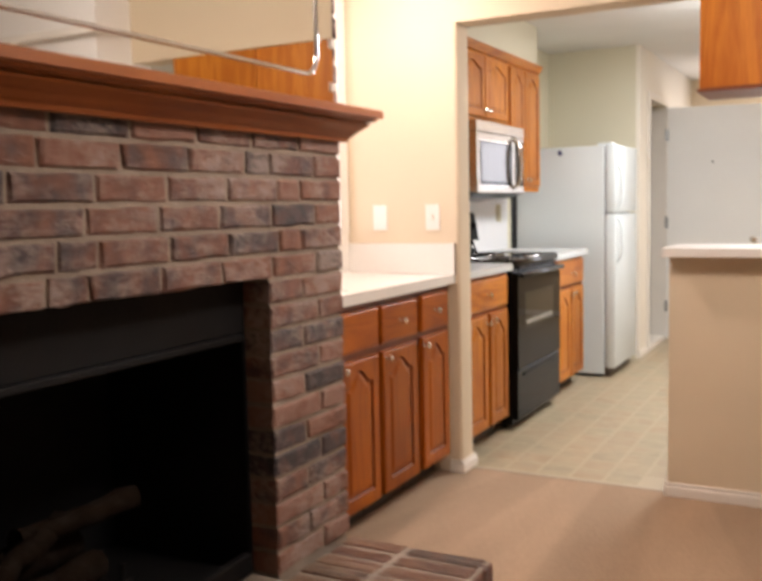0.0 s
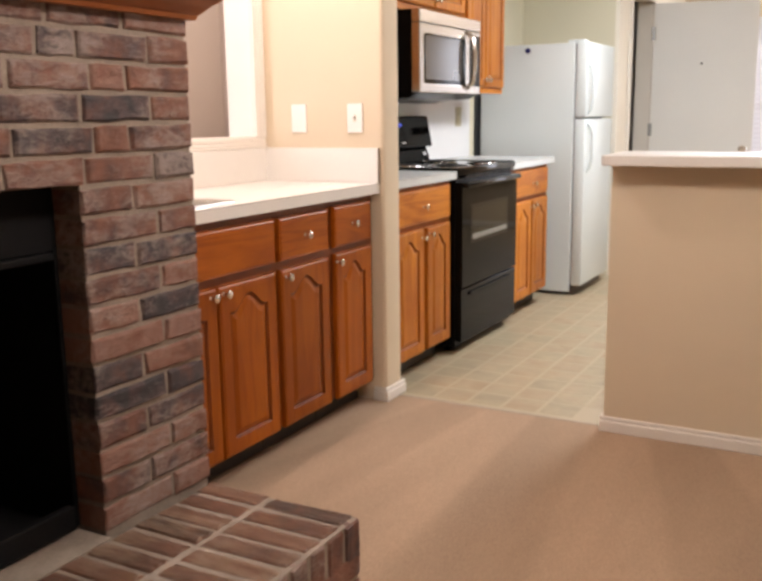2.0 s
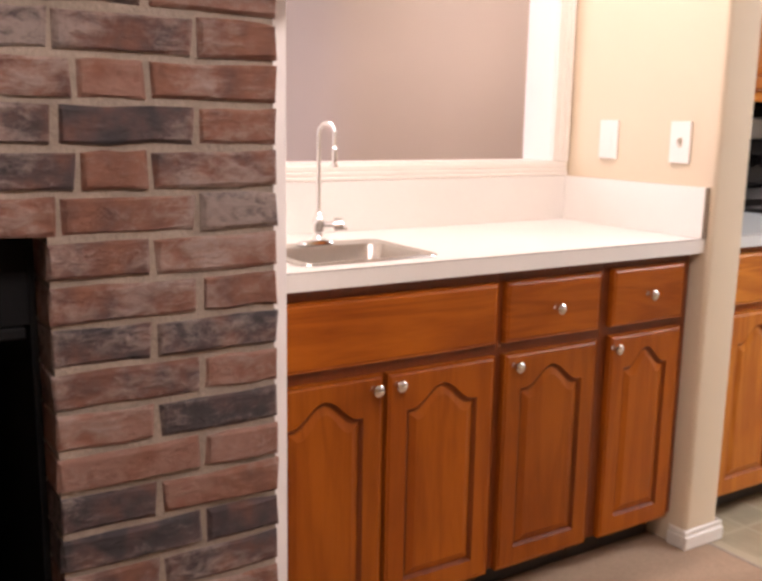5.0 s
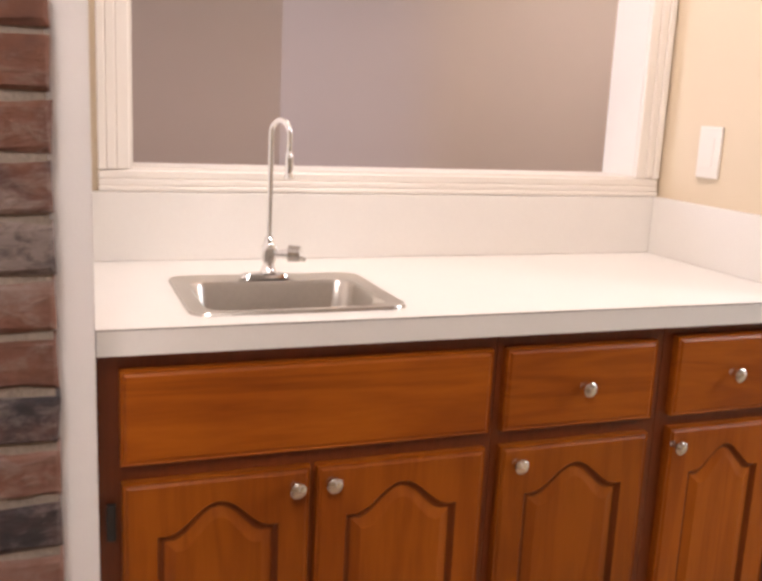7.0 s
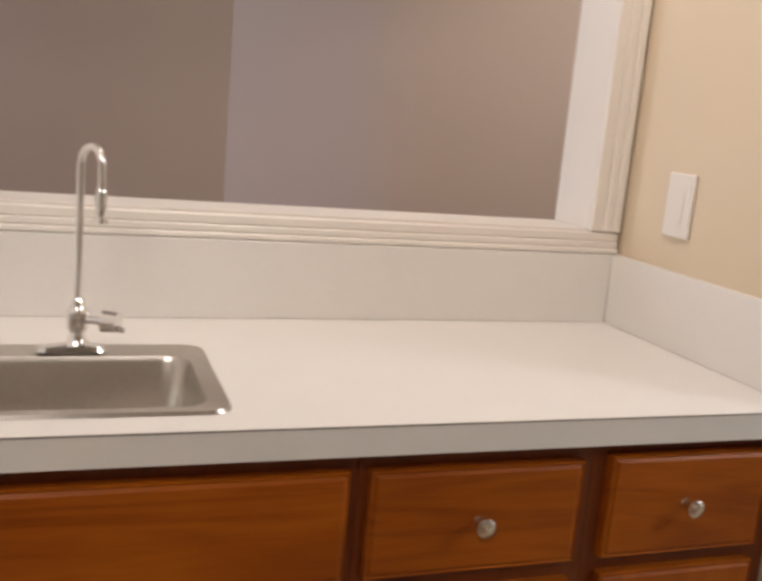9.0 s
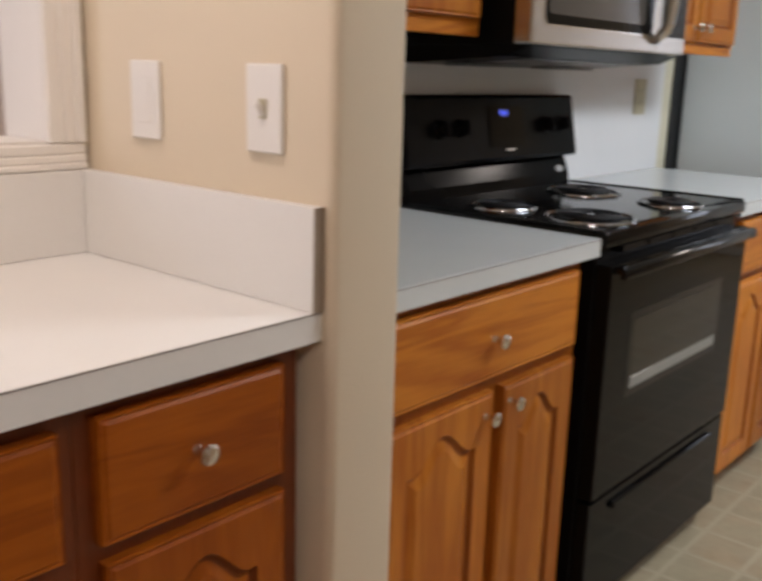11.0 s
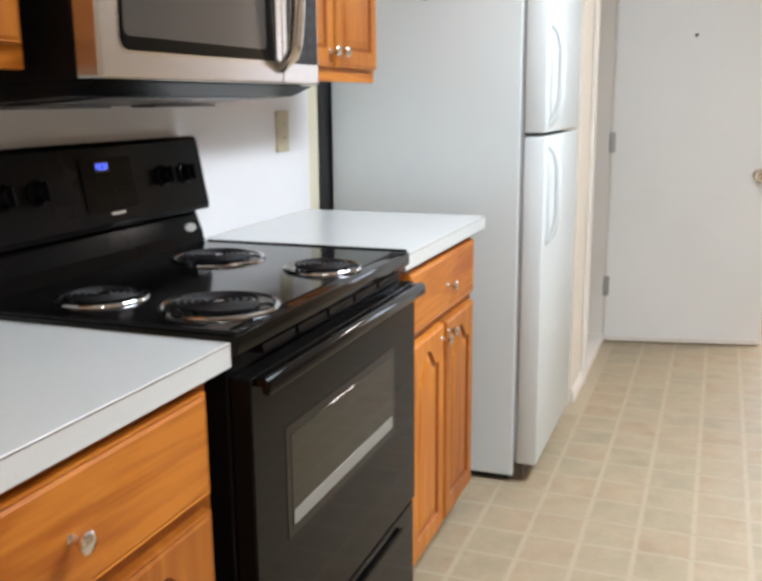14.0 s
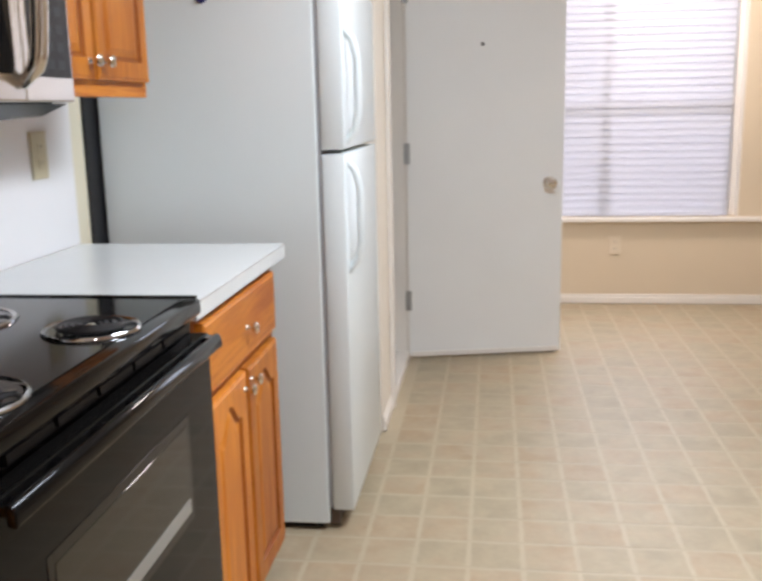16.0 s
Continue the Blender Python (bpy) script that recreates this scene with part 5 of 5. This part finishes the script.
bm_box(bm, WX0 + 0.014, WX1 - 0.062, FAR + 0.010, FAR + 0.040, WZ0 + 0.004, WZ0 + 0.02, bevel=0.003)
o = part("bottom_rail", bm, M_BLIND, bl)
o.location -= bl.location
for x in (1.32, 1.76, 2.42):
    bm = bmesh.new()
    bm_tube(bm, [(x, FAR + 0.002, WZ0 + 0.02), (x, FAR + 0.002, WZ1 - 0.03)], 0.0012, 6)
    o = part("cord", bm, M_BLIND, bl)
    o.location -= bl.location

# ---- fireplace ----
FXF = 0.880                      # brick face
FPR, FPL = -1.404, -3.180        # right and left ends
OPR, OPL, OPT = -1.773, -2.820, 1.040
fire = thing("fireplace", (0.86, -2.376, 0), "red brick fireplace with black metal firebox", "fireplace")


def ffp(name, bm, m, label="", smooth=False, parent=None, kind=""):
    o = part(name, bm, m, parent or fire, label, smooth, kind)
    if parent is None:
        o.location -= fire.location
    return o


bm = bmesh.new()
MF = FXF - 0.007
bm_prism(bm, [(FPL + 0.004, 0.0), (OPL - 0.004, 0.0), (OPL - 0.004, OPT + 0.004), (OPR + 0.004, OPT + 0.004), (OPR + 0.004, 0.0), (FPR - 0.004, 0.0), (FPR - 0.004, CEIL), (FPL + 0.004, CEIL)], "x", MF - 0.10, MF)
ffp("mortar_bed", bm, M_MORT, "grey-brown mortar")
setting("chimney_core", [(0.083, MF - 0.105, FPL, -1.485, 1.30, CEIL - 0.001), (0.083, MF - 0.105, FPL, FPL + 0.12, 0.004, 1.30), (0.083, 0.12, FPL + 0.12, -1.485, 0.004, 1.30)], M_CREAM, "chimney breast behind the brick")
bm = bmesh.new()
for y0, y1, z0, z1 in ((OPL, OPL + 0.07, 0.242, OPT - 0.003), (OPR - 0.012, OPR - 0.001, 0.242, OPT - 0.003), (OPL + 0.0705, OPR - 0.0125, OPT - 0.145, OPT - 0.003)):
    bm = bmesh.new()
    bm_box(bm, 0.787, 0.795, y0, y1, z0, z1, bevel=0.001)
    ffp("surround_panel", bm, M_SOOT, "black metal firebox surround")
bm = bmesh.new()
bm_box(bm, 0.781, 0.806, OPL + 0.03, OPR - 0.02, OPT - 0.165, OPT - 0.147, bevel=0.003)
ffp("louver_bar", bm, M_SOOT, "black metal bar under the louver")
bm = bmesh.new()
bm_box(bm, 0.781, 0.806, OPL + 0.03, OPR - 0.02, 0.242, 0.300, bevel=0.003)
ffp("louver_bar", bm, M_SOOT, "black metal louver frame")
bm = bmesh.new()
for b in ((0.30, 0.786, OPL + 0.002, OPL + 0.01, 0.242, 1.03), (0.30, 0.786, OPR - 0.011, OPR - 0.003, 0.242, 1.03), (0.29, 0.299, OPL, OPR, 0.242, 1.03), (0.29, 0.786, OPL, OPR, 0.236, 0.2415), (0.29, 0.786, OPL, OPR, 1.031, 1.038)):
    bm = bmesh.new()
    bm_box(bm, *b)
    ffp("firebox_panel", bm, M_SOOT, "soot black firebox lining")


def brick_mesh(l, h, d, seed, rough=0.0032, material=None):
    """A worn brick, its centre at the origin, the face towards +x; edges chipped unevenly."""
    r = random.Random(seed)
    bm = bmesh.new()
    c = 0.005
    nseg = 3
    ys = [-l / 2 + l * i / nseg for i in range(nseg + 1)]
    zs = (-h / 2, h / 2)
    back, mid, front = [], [], []
    ring = [(y, zs[0]) for y in ys] + [(y, zs[1]) for y in reversed(ys)]
    for y, z in ring:
        j = lambda: r.uniform(-rough, rough)
        back.append(bm.verts.new((-d, y, z)))
        mid.append(bm.verts.new((-c + j(), y + (j() if abs(y) > l / 2 - 1e-6 else 0), z + j() * 0.9)))
        sy = c if y < 0 else -c
        front.append(bm.verts.new((j() * 0.6, y + (sy if abs(abs(y) - l / 2) < 1e-6 else 0) + j() * 0.5, z - math.copysign(c, z) + j() * 0.7)))
    k = len(ring)
    for a, b in ((back, mid), (mid, front)):
        for i in range(k):
            bm.faces.new((a[i], a[(i + 1) % k], b[(i + 1) % k], b[i]))
    for i in range(nseg):
        bm.faces.new((front[i], front[i + 1], front[k - 2 - i], front[k - 1 - i]))
    return mesh_of("brick", bm, material or M_BRICK)


_cache = {}


def brick_at(parent, x, y, z, l, h, d, rot=None, rnd=random):
    key = (round(l, 3), round(h, 3), round(d, 3), rnd.randrange(5))
    if key not in _cache:
        _cache[key] = brick_mesh(l, h, d, int(key[0] * 1000 + key[1] * 300 + key[3] * 77))
    o = new("brick", _cache[key])
    o.parent = parent
    o.location = Vector((x + rnd.uniform(-0.002, 0.002), y, z)) - parent.location
    if rot:
        o.rotation_euler = rot
    return o


R = random.Random(7)
P, J = 0.0665, 0.012
row = 0
z = 0.243
while z + P - J < CEIL:
    h = P - J
    solid = z + h / 2 > OPT
    y = FPR
    first = (0.130, 0.205)[row % 2]
    lens = [first]
    while y > FPL + 0.02:
        l = lens[0] if y == FPR else (0.200 if R.random() > 0.15 or not solid else 0.094)
        y1 = max(FPL, y - l)
        a, b = y, y1
        if not solid and b < OPR - 0.001 and a > OPL + 0.001:
            pieces = []
            if a > OPR + 0.03:
                pieces.append((a, OPR))
            if b < OPL - 0.03:
                pieces.append((OPL, b))
        else:
            if not solid and b > OPR and b - J - OPR < 0.045:
                b = OPR
            pieces = [(a, b)]
        for a, b in pieces:
            if a - b > 0.03:
                brick_at(fire, FXF, (a + b) / 2, z + h / 2, round(a - b, 3), round(h, 4), 0.10, rnd=R)
        y = y1 - J
    z += P
    row += 1
# hearth
hearth = thing("hearth", (1.13, -2.376, 0), "raised red brick hearth in front of the fireplace", "hearth")
HX, HR, HZ = 1.350, -1.424, 0.235
bm = bmesh.new()
bm_box(bm, 0.90, HX - 0.005, FPL + 0.005, HR - 0.005, 0.0, HZ - 0.0035)
bm_box(bm, 0.79, 0.899, OPL + 0.005, OPR - 0.005, 0.0, HZ)
o = part("mortar_bed", bm, M_MORT, hearth, "grey-brown mortar")
o.location -= hearth.location
UP = (0, radians(-90), 0)
y = HR
first = True
PH = 0.0745
while y > FPL + 0.05:
    w = 0.062
    for x0, x1 in ((0.900, 1.088), (1.104, 1.334)):
        key = ("top", x1 - x0 > 0.21, R.randrange(5))
        if key not in _cache:
            me = brick_mesh(w, x1 - x0, 0.05, key[2] * 7 + int(x0 * 10), material=M_BRICKH)
            _cache[key] = me
        o = new("brick", _cache[key])
        o.parent = hearth
        o.location = Vector(((x0 + x1) / 2, y - w / 2, HZ + R.uniform(-0.0015, 0.0015))) - hearth.location
        o.rotation_euler = UP
    # rowlock ends along the front
    o = brick_at(hearth, HX, y - w / 2, HZ - 0.055, w, 0.100, 0.05, rnd=R)
    y -= PH
# lower courses of the front and the right side
for zc in (0.088, 0.020):
    y = HR - (0.0 if zc > 0.05 else 0.1)
    if zc < 0.05:
        brick_at(hearth, HX, HR - 0.045, zc + 0.028, 0.09, 0.056, 0.05, rnd=R)
        y = HR - 0.102
    while y > FPL + 0.1:
        brick_at(hearth, HX, y - 0.1, zc + 0.028, 0.2, 0.056, 0.05, rnd=R)
        y -= 0.212
for zc, h, xs in ((0.130, 0.100, [0.905 + 0.0745 * i for i in range(7)]),):
    for x in xs:
        if x + 0.062 < HX - 0.05:
            key = ("side", R.randrange(5))
            if key not in _cache:
                _cache[key] = brick_mesh(0.062, 0.100, 0.05, key[1] + 50)
            o = new("brick", _cache[key])
            o.parent = hearth
            o.location = Vector((x + 0.031, HR, HZ - 0.055)) - hearth.location
            o.rotation_euler = (0, 0, radians(90))
for zc in (0.088, 0.020):
    x = 0.905 + (0.1 if zc < 0.05 else 0)
    while x + 0.2 < HX - 0.02:
        key = ("side2", R.randrange(4))
        if key not in _cache:
            _cache[key] = brick_mesh(0.2, 0.056, 0.05, key[1] + 80)
        o = new("brick", _cache[key])
        o.parent = hearth
        o.location = Vector((x + 0.1, HR, zc + 0.028)) - hearth.location
        o.rotation_euler = (0, 0, radians(90))
        x += 0.212

# gas logs
logs = thing("gas_log_set", (0.55, -2.40, 0.25), "dark ceramic gas logs on a black grate", "fireplace logs")
bm = bmesh.new()
for y in (-2.62, -2.5, -2.38, -2.26, -2.14):
    bm_tube(bm, [(0.68, y, 0.38), (0.68, y, 0.32), (0.42, y, 0.32)], 0.007, 8)
for x in (0.45, 0.65):
    bm_tube(bm, [(x, -2.68, 0.313), (x, -2.08, 0.313)], 0.007, 8)
    for y in (-2.64, -2.12):
        bm_tube(bm, [(x, y, 0.313), (x, y, 0.2425)], 0.007, 8)
o = part("grate", bm, M_SOOT, logs, "black iron grate")
o.location -= logs.location
for i, (p, q, r) in enumerate((((0.47, -2.70, 0.375), (0.46, -2.10, 0.385), 0.052), ((0.62, -2.66, 0.365), (0.60, -2.14, 0.360), 0.042), ((0.50, -2.30, 0.455), (0.58, -1.99, 0.485), 0.030), ((0.60, -2.46, 0.425), (0.50, -2.16, 0.462), 0.028))):
    bm = bmesh.new()
    p, q = Vector(p), Vector(q)
    rr = random.Random(i)
    pts = [p.lerp(q, k / 8) + Vector((rr.uniform(-.006, .006), 0, rr.uniform(-.006, .006))) for k in range(9)]
    bm_tube(bm, pts, [r * rr.uniform(0.85, 1.1) for _ in pts], 14)
    o = part("log", bm, M_LOG, logs, "charred ceramic log", True)
    o.location -= logs.location

# mantel
man = thing("mantel_shelf", (0.95, -2.376, 1.41), "stained wood mantel shelf with moulded edge", "mantel")
prof = [(0.0, 1.436), (0.022, 1.436), (0.026, 1.448), (0.034, 1.452), (0.055, 1.468), (0.085, 1.486), (0.090, 1.492), (0.090, 1.498), (0.108, 1.502), (0.112, 1.508), (0.128, 1.511), (0.128, 1.533), (0.124, 1.537), (0.0, 1.537)]
prof = [(a * 0.86, 1.408 + (b - 1.436) * 0.87) for a, b in prof]
X0 = FXF + 0.004
CUT = 1.4595
for pname, outline in (("cove_moulding", [p for p in prof if p[1] < CUT] + [(0.0, CUT - 0.001)]), ("top_board", [(0.0, CUT)] + [(0.078, CUT)] + [p for p in prof if p[1] > CUT])):
    bm = bmesh.new()
    k = len(outline)
    sections = [[bm.verts.new((X0 + a, y + sg * a * 0.58, b)) for a, b in outline] for y, sg in ((FPL, -1), (FPR, 1))]
    bm.faces.new(sections[0])
    bm.faces.new(sections[1][::-1])
    for i in range(k):
        j = (i + 1) % k
        bm.faces.new((sections[0][i], sections[1][i], sections[1][j], sections[0][j]))
    o = part(pname, bm, M_MANT, man)
    o.location -= man.location

# mirror over the mantel
mir = thing("mantel_mirror", (0.90, -2.35, 1.54), "large frameless wall mirror with a bright inset line above the mantel", "mirror")
o = boxpart("mirror_glass", (FXF + 0.004, FXF + 0.010, -3.10, -1.444, 1.4975, 2.33), M_MIRR, mir, bevel=0.001)
o.location -= mir.location
bm = bmesh.new()
IN, RR = 0.085, 0.06
y0, y1, z0, z1 = -3.10 + IN, -1.444 - IN, 1.4975 + IN, 2.33 - IN
line = []
for cy, cz, a in ((y1 - RR, z0 + RR, -90), (y1 - RR, z1 - RR, 0), (y0 + RR, z1 - RR, 90), (y0 + RR, z0 + RR, 180)):
    for i in range(7):
        q = radians(a + 90 * i / 6)
        line.append((FXF + 0.0102, cy + RR * math.cos(q), cz + RR * math.sin(q)))
line.append(line[0])
bm_tube(bm, line, 0.006, 8)
o = part("bevel_line", bm, M_CHROME, mir, "bright bevelled line of the mirror", True)
o.location -= mir.location
for z in (1.56, 1.68, 2.2):
    o = boxpart("clip", (FXF + 0.0102, FXF + 0.016, -1.460, -1.436, z - 0.012, z + 0.012), M_PLATE, mir, "clear plastic mirror clip", bevel=0.002)
    o.location -= mir.location
setting("trim_plant_ledge", [(2.92, 5.0, -0.33, -0.2505, 2.12, 2.16)], M_TRIM, "white ledge on the end wall", bevel=0.006)

# ceiling fixtures
kf = thing("kitchen_ceiling_light", (1.75, 1.80, CEIL), "white ceiling light box with diffuser", "ceiling light")
o = boxpart("frame", (1.52, 1.98, 1.15, 2.45, CEIL - 0.045, CEIL - 0.001), M_TRIM, kf, bevel=0.006)
o.location -= kf.location

# ---- floor tiles ----
TP = TILE
tw = TP - 0.009


bm = bmesh.new()
bm_box(bm, -tw / 2, tw / 2, -tw / 2, tw / 2, 0.0003, 0.0006)
tile_me = mesh_of("tile", bm, M_TILE)
vfloor = bpy.data.objects["vinyl_floor"]
far_v, far_f, count = [], [], 0
cells = []
for i in range(-9, 20):
    for j in range(-18, 24):
        cx, cy = 1.262 + TP * (i + 0.5), 2.425 + TP * (j + 0.5)
        if 0.0 + tw / 2 < cx < KW + 2.6 - tw / 2 and 0.10 + tw / 2 < cy < FAR + 0.02 - tw / 2:
            if cx < KW + tw / 2 and cy > 3.30 - tw / 2:
                continue
            if 1.553 - tw < cx and cy < 0.17 + tw / 2:
                continue
            cells.append((cx, cy))
cells.sort(key=lambda c: (c[0] - 1.3) ** 2 + (0.55 * (c[1] - 2.2)) ** 2 + (9 if c[0] < 0.5 else 0))
for n_c, (cx, cy) in enumerate(cells):
    if n_c < 300:
        o = new("tile", tile_me)
        o.parent = vfloor
        o.location = (cx, cy, 0)
    else:
        b0 = len(far_v)
        s = tw / 2
        far_v += [(cx + a * s, cy + b * s, zz) for zz in (0.0003, 0.0006) for a, b in ((-1, -1), (1, -1), (1, 1), (-1, 1))]
        far_f += [tuple(b0 + q for q in f) for f in ((4, 5, 6, 7), (0, 1, 5, 4), (1, 2, 6, 5), (2, 3, 7, 6), (3, 0, 4, 7))]
me = bpy.data.meshes.new("tiles_rest")
me.from_pydata(far_v, [], far_f)
me.materials.append(M_TILEF)
o = new("tiles_rest", me)
o.parent = vfloor
tagged(o, "vinyl tiles in the far corners", kind="stuff")
